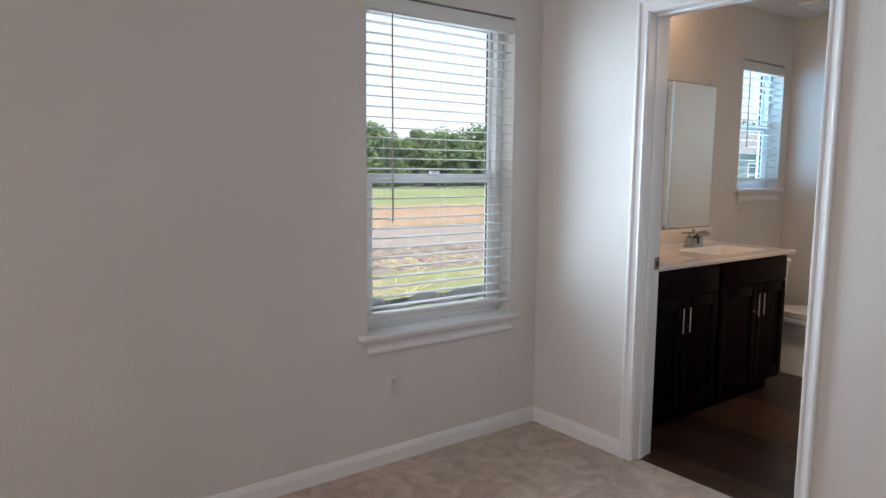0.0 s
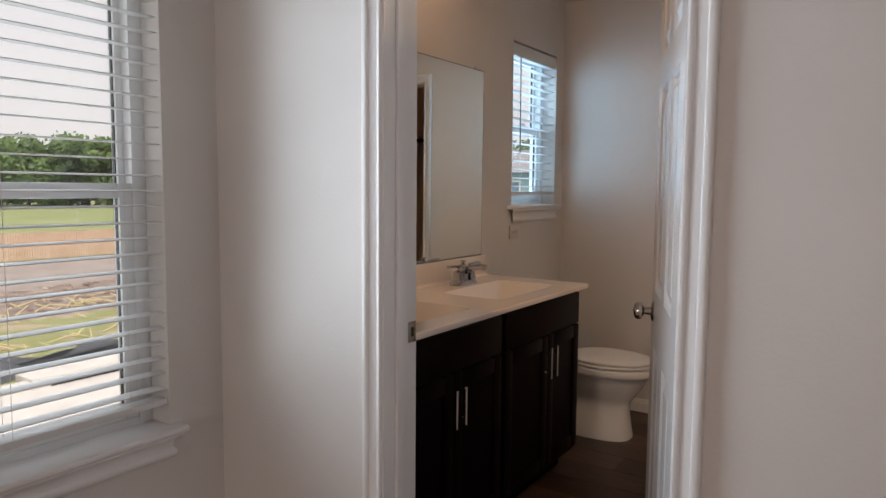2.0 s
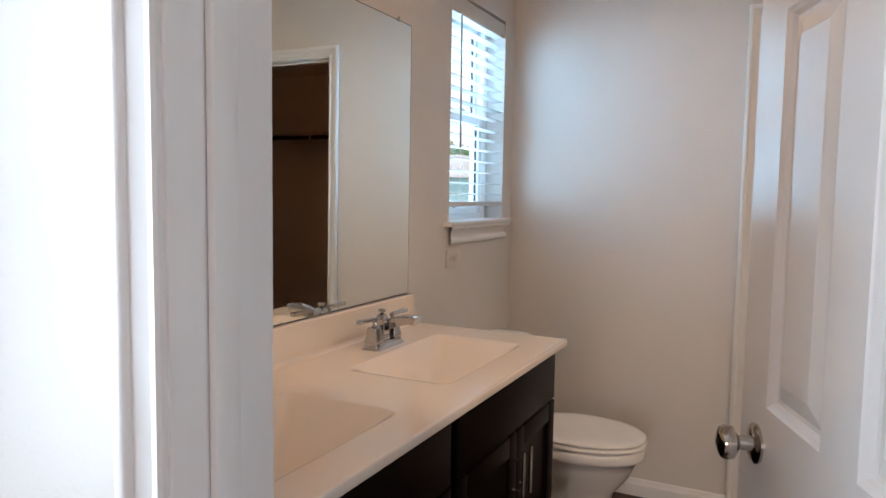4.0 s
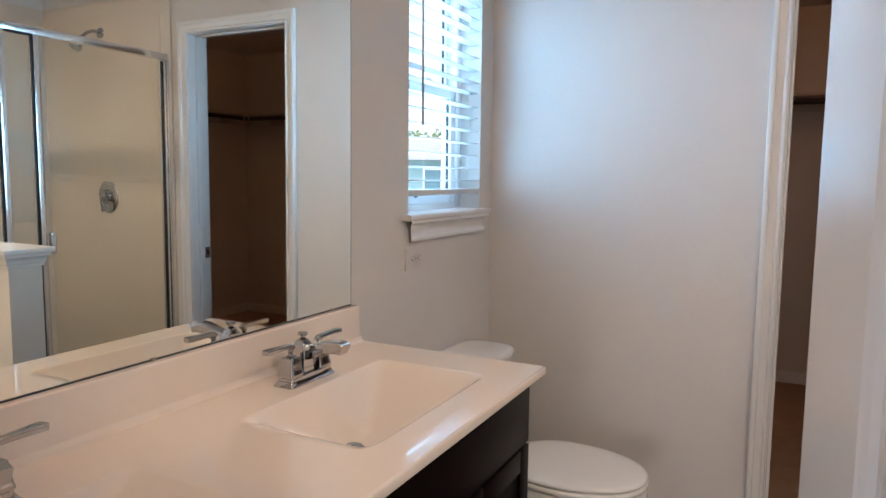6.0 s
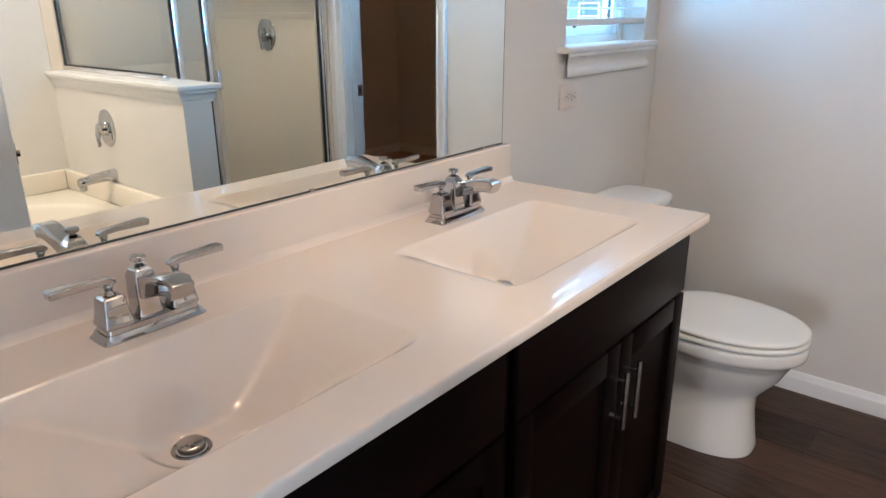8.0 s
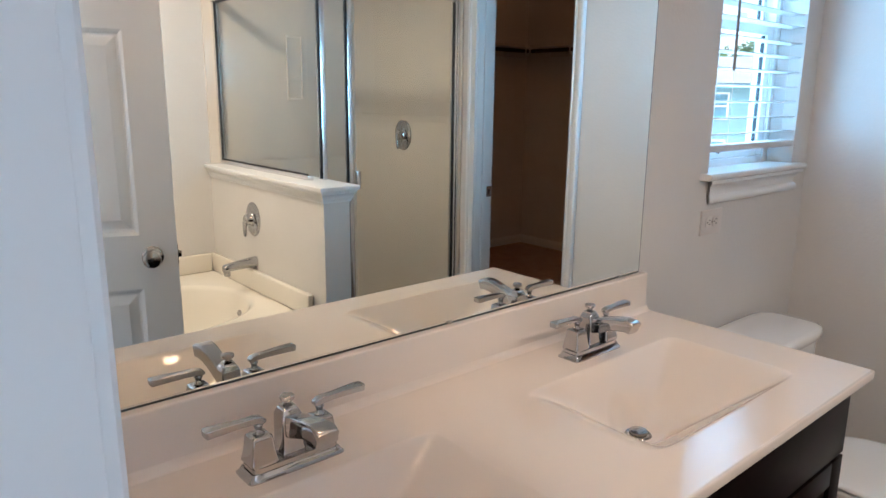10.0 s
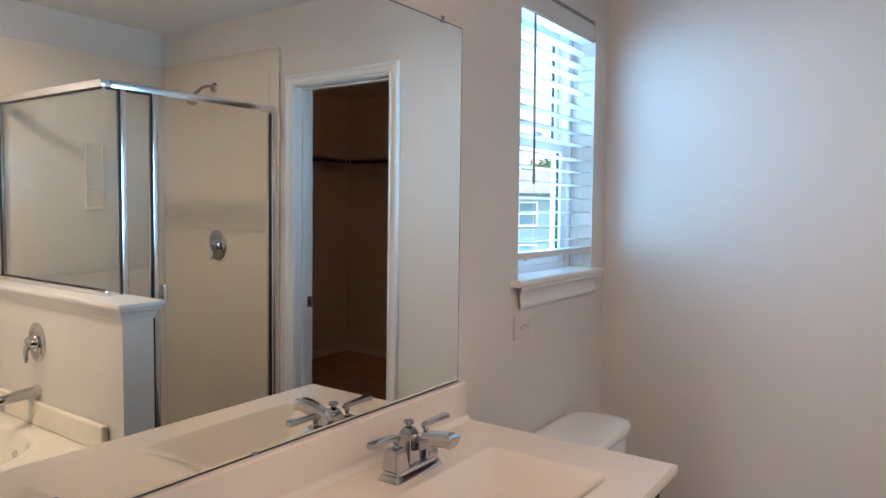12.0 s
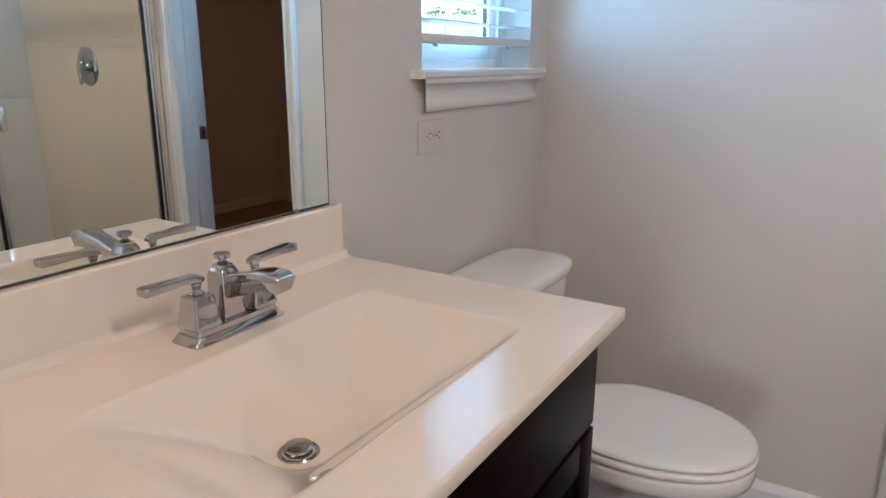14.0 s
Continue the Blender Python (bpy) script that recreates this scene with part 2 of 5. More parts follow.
def slab_with_holes(axis, lo, hi, a0, a1, z0, z1, holes):
    """A wall of real thickness between lo and hi on axis, with openings (a0, a1, z0, z1)."""
    bm = bmesh.new()
    us = sorted({a0, a1, *[h[0] for h in holes], *[h[1] for h in holes]})
    ws = sorted({z0, z1, *[max(z0, h[2]) for h in holes], *[h[3] for h in holes]})
    solid = {}
    for i in range(len(us) - 1):
        for j in range(len(ws) - 1):
            u, w = (us[i] + us[i + 1]) / 2, (ws[j] + ws[j + 1]) / 2
            solid[i, j] = not any(h[0] < u < h[1] and h[2] < w < h[3] for h in holes)

    def P(t, u, w):
        return (t, u, w) if axis == "x" else (u, t, w)
    cache = {}

    def V(t, u, w):
        k = (t, u, w)
        if k not in cache:
            cache[k] = bm.verts.new(P(t, u, w))
        return cache[k]
    for (i, j), s in solid.items():
        if not s:
            continue
        u0, u1, w0, w1 = us[i], us[i + 1], ws[j], ws[j + 1]
        for t in (lo, hi):
            bm.faces.new([V(t, u0, w0), V(t, u1, w0), V(t, u1, w1), V(t, u0, w1)])
        for di, dj, e in ((-1, 0, ((u0, w0), (u0, w1))), (1, 0, ((u1, w0), (u1, w1))), (0, -1, ((u0, w0), (u1, w0))), (0, 1, ((u0, w1), (u1, w1)))):
            if not solid.get((i + di, j + dj), False):
                (ua, wa), (ub, wb) = e
                bm.faces.new([V(lo, ua, wa), V(lo, ub, wb), V(hi, ub, wb), V(hi, ua, wa)])
    return bm


# ---- the large structure ----
setting("wall_north", slab_with_holes("y", NY, NY + 0.16, BX0 - 0.1, CX1 + 0.1, -0.02, CEIL + 0.02, [W1, W2]), WALL, "light warm grey painted outside wall with two windows", "wall", None)
setting("wall_between", slab_with_holes("x", WF, WB, BY0, NY + 0.004, -0.02, CEIL + 0.02, [(D0 - 0.018, D1 + 0.018, -0.03, DH + 0.018)]), WALL, "light warm grey painted wall with the bathroom doorway", "wall", None)
setting("wall_east", slab_with_holes("x", EF, EB, CY0, NY + 0.004, -0.02, CEIL + 0.02, [(C0 - 0.018, C1 + 0.018, -0.03, CH + 0.018)]), WALL, "light warm grey painted wall with the closet doorway", "wall", None)
setting("wall_south", boxed(WB + 0.002, EF - 0.002, SY - 0.1, SY, -0.02, CEIL + 0.02), WALL, "light warm grey painted wall behind tub and shower", "wall", None)
setting("wall_bedroom_west", boxed(BX0 - 0.1, BX0, BY0, NY - 0.002, -0.02, CEIL + 0.02), WALL, "light warm grey painted bedroom wall", "wall", None)
setting("wall_bedroom_south", boxed(BX0 - 0.1, WB, BY0 - 0.1, BY0 - 0.002, -0.02, CEIL + 0.02), WALL, "light warm grey painted bedroom wall", "wall", None)
setting("wall_closet_east", boxed(CX1, CX1 + 0.1, CY0 - 0.1, NY - 0.002, -0.02, CEIL + 0.02), WALL, "light warm grey painted closet wall", "wall", None)
setting("wall_closet_south", boxed(EF, CX1 - 0.002, CY0 - 0.1, CY0 - 0.002, -0.02, CEIL + 0.02), WALL, "light warm grey painted closet wall", "wall", None)
setting("wall_closet_north", boxed(EB + 0.002, CX1 - 0.002, CY1, CY1 + 0.1, -0.02, CEIL + 0.02), WALL, "light warm grey painted closet wall", "wall", None)
setting("ceiling", boxed(BX0 - 0.1, CX1 + 0.1, BY0 - 0.1, NY - 0.003, CEIL, CEIL + 0.1), CEILING, "white sprayed ceiling", "ceiling", None)
setting("floor_bedroom", boxed(BX0 - 0.1, WF + 0.045, BY0 - 0.1, NY - 0.003, -0.1, 0.0), CARPET, "beige cut-pile bedroom carpet", "carpet", None)
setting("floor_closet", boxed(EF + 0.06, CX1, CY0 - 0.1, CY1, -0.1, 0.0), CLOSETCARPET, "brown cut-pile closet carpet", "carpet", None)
bath_floor = setting("floor_bathroom", boxed(WF + 0.045, EF + 0.060, SY - 0.1, NY - 0.003, -0.1, -0.006), PLANK, "dark brown wood plank floor", "floor", None)

# ---- mouldings ----
CASING = [(0, 0), (0, 0.0095), (0.003, 0.0130), (0.009, 0.0135), (0.012, 0.0115), (0.0145, 0.0075), (0.020, 0.0085), (0.034, 0.0125), (0.037, 0.0130), (0.0385, 0.0175), (0.042, 0.0205), (0.047, 0.0215), (0.053, 0.0212), (0.0565, 0.0180), (0.057, 0.014), (0.057, 0)]


def doorway_casing(name, x, side, y0, y1, top, label):
    path = [(x, y0 - 0.004, 0), (x, y0 - 0.004, top + 0.004), (x, y1 + 0.004, top + 0.004), (x, y1 + 0.004, 0)]
    outs = [(0, -1, 0), (0, -1, 1), (0, 1, 1), (0, 1, 0)]
    setting(name, sweep(bmesh.new(), CASING, path, outs, (side, 0, 0)), TRIM, label, "door casing", 40)


def doorway_jamb(name, x0, x1, y0, y1, top, stop0, stop1, label):
    ob = tagged(new(name), label, "door frame", kind="structure")
    part("jamb", boxed(x0 - 0.002, x1 + 0.002, y0 - 0.018, y0, 0, top, bevel=0.0015), TRIM, ob)
    part("jamb", boxed(x0 - 0.002, x1 + 0.002, y1, y1 + 0.018, 0, top, bevel=0.0015), TRIM, ob)
    part("head", boxed(x0 - 0.002, x1 + 0.002, y0 - 0.018, y1 + 0.018, top + 0.0005, top + 0.018, bevel=0.0015), TRIM, ob)
    part("stop", boxed(stop0, stop1, y0 + 0.0005, y0 + 0.011, 0, top - 0.0115, bevel=0.003), TRIM, ob)
    part("stop", boxed(stop0, stop1, y1 - 0.011, y1 - 0.0005, 0, top - 0.0115, bevel=0.003), TRIM, ob)
    part("stop", boxed(stop0, stop1, y0 + 0.0005, y1 - 0.0005, top - 0.011, top, bevel=0.003), TRIM, ob)
    return ob


def strike_plate(parent, x0, x1, y, z, inward):
    """A lipped plate on a jamb's face; inward: the way that the face looks along y."""
    pl = part("strike_plate", boxed(x0, x1, min(y, y + inward * 0.0025), max(y, y + inward * 0.0025), z - 0.029, z + 0.029, bevel=0.001), NICKEL, parent, "satin nickel strike plate")
    part("latch_hole", boxed(x0 + 0.012, x1 - 0.012, min(y, y + inward * 0.003), max(y, y + inward * 0.003), z - 0.013, z + 0.013), GASKET, pl)


doorway_casing("trim_bathroom_door_bedroom_side", WF, -1, D0, D1, DH, "white moulded door casing")
doorway_casing("trim_bathroom_door_bath_side", WB, 1, D0, D1, DH, "white moulded door casing")
doorway_casing("trim_closet_door_bath_side", EF, -1, C0, C1, CH, "white moulded closet door casing")
doorway_casing("trim_closet_door_closet_side", EB, 1, C0, C1, CH, "white moulded closet door casing")
jamb1 = doorway_jamb("door_frame_1", WF, WB, D0, D1, DH, WF + 0.045, WF + 0.080, "white painted bathroom door frame with stop")
strike_plate(jamb1, WB - 0.034, WB + 0.001, D1, 0.925, -1)
jamb2 = doorway_jamb("door_frame_2", EF, EB, C0, C1, CH, EF + 0.040, EF + 0.075, "white painted closet door frame with stop")
strike_plate(jamb2, EB - 0.034, EB + 0.001, C0, 0.925, 1)

BASE = [(0, 0), (0, 0.0125), (0.050, 0.0125), (0.056, 0.0115), (0.060, 0.0085), (0.068, 0.0075), (0.074, 0.0055), (0.078, 0.003), (0.078, 0)]


def baseboard(x0, y0, x1, y1, normal):
    sw = sweep(bmesh.new(), BASE, [(x0, y0, 0), (x1, y1, 0)], [(0, 0, 1)] * 2, normal)
    setting("baseboard", sw, TRIM, "white moulded baseboard", "baseboard", 40)


baseboard(BX0, NY, WF, NY, (0, -1, 0))
baseboard(WF, NY - 0.0127, WF, D1 + 0.0615, (-1, 0, 0))
baseboard(WF, D0 - 0.0615, WF, BY0, (-1, 0, 0))
baseboard(4.275, NY, EF, NY, (0, -1, 0))
baseboard(EF, NY - 0.0127, EF, C1 + 0.0615, (-1, 0, 0))
baseboard(CX1, CY1, CX1, CY0, (-1, 0, 0))
baseboard(EB, CY0, CX1 - 0.0127, CY0, (0, 1, 0))
baseboard(EB, CY0, EB, C0 - 0.0615, (1, 0, 0))

# ---- windows and blinds ----


def window(name, o, stool_y, split, label):
    """A single-hung vinyl window in the opening o, with stool and apron."""
    x0, x1, z0, z1 = o
    ob = tagged(new(name), label, "window", kind="structure")
    yo, yi = NY + 0.150, NY + 0.085        # frame's outer and inner face
    zm = z0 + (z1 - z0) * split
    f = bmesh.new()
    box(f, x0, x0 + 0.042, yi, yo, z0, z1, 0.003)
    box(f, x1 - 0.042, x1, yi, yo, z0, z1, 0.003)
    box(f, x0 + 0.042, x1 - 0.042, yi, yo, z1 - 0.042, z1, 0.003)
    box(f, x0 + 0.042, x1 - 0.042, yi, yo, z0, z0 + 0.042, 0.003)
    part("window_frame", f, VINYL, ob)
    u = bmesh.new()
    a0, a1 = x0 + 0.042, x1 - 0.042
    box(u, a0, a0 + 0.022, yi + 0.035, yo - 0.005, zm, z1 - 0.042, 0.002)
    box(u, a1 - 0.022, a1, yi + 0.035, yo - 0.005, zm, z1 - 0.042, 0.002)
    box(u, a0 + 0.022, a1 - 0.022, yi + 0.035, yo - 0.005, z1 - 0.064, z1 - 0.042, 0.002)
    box(u, a0 + 0.022, a1 - 0.022, yi + 0.035, yo - 0.005, zm - 0.018, zm + 0.018, 0.002)
    up = part("upper_sash", u, VINYL, ob)
    s = bmesh.new()
    box(s, a0, a0 + 0.040, yi + 0.003, yi + 0.033, z0 + 0.042, zm + 0.020, 0.003)
    box(s, a1 - 0.040, a1, yi + 0.003, yi + 0.033, z0 + 0.042, zm + 0.020, 0.003)
    box(s, a0 + 0.040, a1 - 0.040, yi + 0.003, yi + 0.033, zm - 0.022, zm + 0.020, 0.003)
    box(s, a0 + 0.040, a1 - 0.040, yi + 0.003, yi + 0.033, z0 + 0.042, z0 + 0.088, 0.003)
    low = part("lower_sash", s, VINYL, ob)
    sp = bmesh.new()
    for xa in (a0 + 0.038, a1 - 0.042):
        box(sp, xa, xa + 0.004, yi + 0.012, yi + 0.024, z0 + 0.088, zm - 0.022)
    for xa in (a0 + 0.021, a1 - 0.025):
        box(sp, xa, xa + 0.004, yi + 0.044, yi + 0.054, zm + 0.018, z1 - 0.064)
    part("glazing_bead", sp, GASKET, ob, "dark glazing gasket")
    p1 = part("pane", boxed(a0 + 0.022, a1 - 0.022, yi + 0.047, yi + 0.051, zm + 0.018, z1 - 0.064), GLASS, up, "clear glass pane", None)
    p2 = part("pane", boxed(a0 + 0.040, a1 - 0.040, yi + 0.016, yi + 0.020, z0 + 0.088, zm - 0.022), GLASS, low, "clear glass pane", None)
    p1.visible_shadow = p2.visible_shadow = False
    lk = bmesh.new()
    box(lk, (x0 + x1) / 2 - 0.025, (x0 + x1) / 2 + 0.025, yi - 0.008, yi + 0.012, zm + 0.0205, zm + 0.034, 0.004)
    part("sash_lock", lk, VINYL, low)
    st = bmesh.new()
    box(st, x0 + 0.001, x1 - 0.001, NY, yi, z0 - 0.0, z0 + 0.019)
    part("inner_sill", st, TRIM, ob)
    st = bmesh.new()
    prof = [(NY, z0 - 0.0), (NY - stool_y + 0.006, z0), (NY - stool_y + 0.001, z0 + 0.004), (NY - stool_y, z0 + 0.0095), (NY - stool_y + 0.001, z0 + 0.015), (NY - stool_y + 0.006, z0 + 0.019), (NY, z0 + 0.019)]
    loft(st, [[(xx, y, z) for y, z in prof] for xx in (x0 - 0.045, x1 + 0.035)])
    part("window_sill", st, TRIM, ob, "white wooden window stool with rounded nose")
    ap = bmesh.new()
    prof = [(0, 0), (0.010, 0), (0.0165, 0.003), (0.0200, 0.009), (0.0205, 0.016), (0.0175, 0.022), (0.0125, 0.026), (0.0110, 0.032), (0.0120, 0.042), (0.0170, 0.053), (0.0260, 0.060), (0.0330, 0.062), (0.0340, 0.066), (0.0340, 0.0715), (0, 0.0715)]
    loft(ap, [[(x0 + 0.014 - d * 1.45, NY - d, z0 - 0.0717 + z) for d, z in prof], [(x1 - 0.010 + d, NY - d, z0 - 0.0717 + z) for d, z in prof]])
    part("apron", ap, TRIM, ob, "white moulded apron under the stool")
    return ob


def slat_bm(x0, x1, tilt):
    bm = bmesh.new()
    d, t = 0.0210, 0.0014
    c, s = math.cos(radians(tilt)), math.sin(radians(tilt))
    prof = [(-d, -t), (-d * 0.4, t * 0.2), (d * 0.4, t * 0.2), (d, -t), (d, t * 0.7), (d * 0.4, 2.2 * t), (-d * 0.4, 2.2 * t), (-d, t * 0.7)]
    loft(bm, [[(x, y * c - z * s, y * s + z * c) for y, z in prof] for x in (x0, x1)])
    return bm


def blind(label, o, bottom, tilt, wand_x, wand_z, cords):
    """A two-inch slatted blind hung inside the opening o."""
    x0, x1, z0, z1 = o
    ob = tagged(new("window_blind"), label, "window blind")
    y = NY + 0.027
    xa, xb = x0 + 0.004, x1 - 0.004
    v = bmesh.new()
    prof = [(0.012, 0), (0.017, 0.004), (0.017, 0.058), (0.013, 0.066), (0.004, 0.066), (0.004, 0)]
    loft(v, [[(xx, NY + 0.020 - d, z1 - 0.075 + z) for d, z in prof] for xx in (xa - 0.002, xb + 0.002)])
    part("valance", v, SLAT, ob, "white moulded valance")
    part("headrail", boxed(xa, xb, NY + 0.018, NY + 0.066, z1 - 0.050, z1 - 0.006, bevel=0.002), SLAT, ob)
    part("bottom_rail", boxed(xa, xb, y - 0.025, y + 0.025, bottom - 0.010, bottom + 0.010, bevel=0.004), SLAT, ob)
    n = round((z1 - 0.075 - bottom - 0.03) / 0.0435)
    first = None
    for i in range(n):
        z = bottom + 0.040 + i * (z1 - 0.075 - bottom - 0.04) / (n - 1)
        if first is None:
            s = first = part("slat", slat_bm(xa, xb, tilt), SLAT, ob)
        else:
            s = new("slat", first.data)
            s.parent = ob
        s.matrix_basis = pose(0, y, z, random.uniform(-1.2, 1.2), random.uniform(-0.05, 0.05), 0)
    for cx in cords:
        for dy in (-0.025, 0.025):
            part("ladder_cord", tube(bmesh.new(), [(cx, y + dy, bottom), (cx, y + dy, z1 - 0.06)], 0.0008, 5), CORD, ob)
    w = bmesh.new()
    tube(w, [(wand_x, NY - 0.001, z1 - 0.080), (wand_x + 0.001, NY - 0.004, wand_z + 0.03), (wand_x + 0.001, NY - 0.004, wand_z)], [0.0035, 0.0042, 0.0048], 8)
    part("tilt_wand", w, WAND, ob, "grey plastic tilt wand")
    for cx in cords:
        part("cord_button", boxed(cx - 0.006, cx + 0.006, y - 0.006, y + 0.006, bottom - 0.017, bottom - 0.0095, bevel=0.002), SLAT, ob)
    return ob


window("window_1", W1, 0.045, 0.475, "white vinyl single-hung window with moulded sill")
window("window_2", W2, 0.038, 0.505, "small white vinyl single-hung window with moulded sill")
blind("open white faux-wood blind in the bedroom window", W1, 0.690, 2, W1[0] + 0.130, 1.115, (W1[0] + 0.12, (W1[0] + W1[1]) / 2, W1[1] - 0.12))
blind("open white faux-wood blind in the bathroom window", W2, 1.298, -4, W2[0] + 0.085, 1.520, (W2[0] + 0.10, W2[1] - 0.10))


def outlet(label, x, z, wide, high, sideways):
    ob = tagged(new("wall_outlet"), label, "outlet")
    part("cover_plate", boxed(x - wide / 2, x + wide / 2, NY - 0.006, NY + 0.001, z - high / 2, z + high / 2, bevel=0.0025), PLATE, ob)
    for k in (-1, 1):
        cx, cz = (x + k * 0.0195, z) if sideways else (x, z + k * 0.0195)
        face = bmesh.new()
        loft(face, [[(cx + px, NY - yy, cz + pz) for px, pz, _ in oval(0, 0, 0, 0.0165, 0.0145 if not sideways else 0.0165, 20, 3.2)] for yy in (0.004, 0.0075)])
        fc = part("socket", face, PLATE, ob)
        sl = bmesh.new()
        for d in (-0.0062, 0.0062):
            a, b = (d, 0.004) if not sideways else (0.004, d)
            if sideways:
                box(sl, cx + a - 0.004, cx + a + 0.004, NY - 0.0082, NY - 0.0055, cz + b - 0.001, cz + b + 0.001)
            else:
                box(sl, cx + a - 0.001, cx + a + 0.001, NY - 0.0082, NY - 0.0055, cz + b - 0.004, cz + b + 0.004)
        ga, gb = (0, -0.007) if not sideways else (-0.007, 0)
        tube(sl, [(cx + ga, NY - 0.0055, cz + gb), (cx + ga, NY - 0.0082, cz + gb)], 0.0024, 10)
        part("slots", sl, DARKSLOT, fc, "dark socket slots")
    part("screw", tube(bmesh.new(), [(x, NY - 0.005, z), (x, NY - 0.0072, z)], 0.003, 10), BRUSHED, ob)
    return ob


outlet("ivory duplex wall outlet under the bedroom window", 1.755, 0.364, 0.072, 0.114, False)
outlet("ivory sideways duplex wall outlet under the bathroom window", 4.631, 1.085, 0.118, 0.074, True)

# ---- bathroom door ----


def six_panel_door(width, height, thick):
    """Both faces moulded, from the hinge edge at u=0; returns the slab's bmesh (x: width, y: thickness down from 0)."""
    bm = bmesh.new()
    st, mid = 0.105, 0.095
    pw = (width - 2 * st - mid) / 2
    cols = [(st, st + pw), (width - st - pw, width - st)]
    rows = [(0.225, 0.845), (1.015, 1.615), (1.715, 1.915)]
    rows = [(a - 0.012, b - 0.012) for a, b in rows]
    us = sorted({0, width, *[c for cc in cols for c in cc]})
    ws = sorted({0, height, *[r for rr in rows for r in rr]})
    for face_y, sign in ((0.0, -1), (-thick, 1)):
        for i in range(len(us) - 1):
            for j in range(len(ws) - 1):
                u0, u1, w0, w1 = us[i], us[i + 1], ws[j], ws[j + 1]
                if (u0, u1) in cols and (w0, w1) in rows:
                    steps = [(0, 0), (0.003, 0.0025), (0.008, 0.0055), (0.013, 0.0115), (0.019, 0.0125), (0.044, 0.0035), (0.047, 0.0020)]
                    rings = [[bm.verts.new((u, face_y + sign * d, w)) for u, w in ((u0 + k, w0 + k), (u1 - k, w0 + k), (u1 - k, w1 - k), (u0 + k, w1 - k))] for k, d in steps]
                    for a, b in zip(rings, rings[1:]):
                        for q in range(4):
                            bm.faces.new((a[q], a[(q + 1) % 4], b[(q + 1) % 4], b[q]))
                    bm.faces.new(rings[-1])
                else:
                    bm.faces.new([bm.verts.new((u, face_y, w)) for u, w in ((u0, w0), (u1, w0), (u1, w1), (u0, w1))])
    for quad in (((0, 0), (0, height)), ((width, 0), (width, height)), ((0, 0), (width, 0)), ((0, height), (width, height))):
        (ua, wa), (ub, wb) = quad
        bm.faces.new([bm.verts.new(p) for p in ((ua, 0, wa), (ub, 0, wb), (ub, -thick, wb), (ua, -thick, wa))])
    bmesh.ops.remove_doubles(bm, verts=bm.verts, dist=0.0002)
    return bm


def bathroom_door():
    wd, ht, th = 0.672, 2.010, 0.035
    ob = thing("interior_door", "white six-panel bathroom door standing open on its hinges", "door", (2.824, 1.318, 0.012), 20.8)
    part("door_slab", six_panel_door(wd, ht, th), DOORPAINT, ob, "", None)
    for side, y in ((1, 0.0), (-1, -th)):
        k = bmesh.new()
        prof = [(0.0, 0.032), (0.004, 0.032), (0.008, 0.026), (0.010, 0.013), (0.030, 0.011), (0.034, 0.018), (0.040, 0.0255), (0.052, 0.0275), (0.060, 0.0245), (0.064, 0.016), (0.0645, 0.006)]
        loft(k, [[(wd - 0.072 + r * math.cos(2 * math.pi * q / 28), y + side * d * 0.92, 0.935 + r * math.sin(2 * math.pi * q / 28)) for q in range(28)] for d, r in prof])
        kn = part("door_knob", k, NICKEL, ob, "satin nickel door knob")
        key = bmesh.new()
        tube(key, [(wd - 0.072, y + side * 0.058, 0.935), (wd - 0.072, y + side * 0.0615, 0.935)], 0.004, 10)
        part("knob_button", key, GASKET, kn)
    part("latch_plate", boxed(wd - 0.001, wd + 0.0015, -th / 2 - 0.0125, -th / 2 + 0.0125, 0.905, 0.965, bevel=0.0008), NICKEL, ob)
    part("latch_bolt", boxed(wd, wd + 0.011, -th / 2 - 0.006, -th / 2 + 0.006, 0.926, 0.944, bevel=0.002), NICKEL, ob)
    for z in (0.22, 1.05, 1.80):
        h = bmesh.new()
        loft(h, [[(d, -0.0175 + p[0], z + p[1]) for p in oval(0, 0, 0, 0.0150 - g, 0.044 - g, 40, 7.0)] for d, g in ((0.0, 0.0), (-0.0020, 0.0), (-0.0028, 0.0010))])
        hg = part("hinge", h, DOORPAINT, ob, "painted-over butt hinge leaf with rounded corners")
        gap = loft(bmesh.new(), [[(d, -0.0175 + p[0], z + p[1]) for p in oval(0, 0, 0, 0.0163, 0.0456, 40, 7.0)] for d in (0.0, -0.0007)])
        part("hinge_mortise", gap, DARKSLOT, hg, "dark outline of the hinge mortise")
        sc = bmesh.new()
        for dz in (-0.030, 0.0, 0.030):
            dy = -0.012 if dz else -0.022
            tube(sc, [(-0.0020, dy, z + dz), (-0.0036, dy, z + dz)], 0.0038, 10)
        part("screw", sc, NICKEL, hg)
        part("knuckle", tube(bmesh.new(), [(-0.004, -th - 0.004, z - 0.044), (-0.004, -th - 0.004, z + 0.044)], 0.0055, 10), NICKEL, hg)
    return ob


bathroom_door()

# ---- vanity ----
VX0, VX1 = WB + 0.002, 4.260
VMID = 3.518
CT0, CT1, CTY, CTZ = WB + 0.002, 4.297, 2.104, 0.885
SINKS = ((3.180, 2.347), (3.920, 2.347))


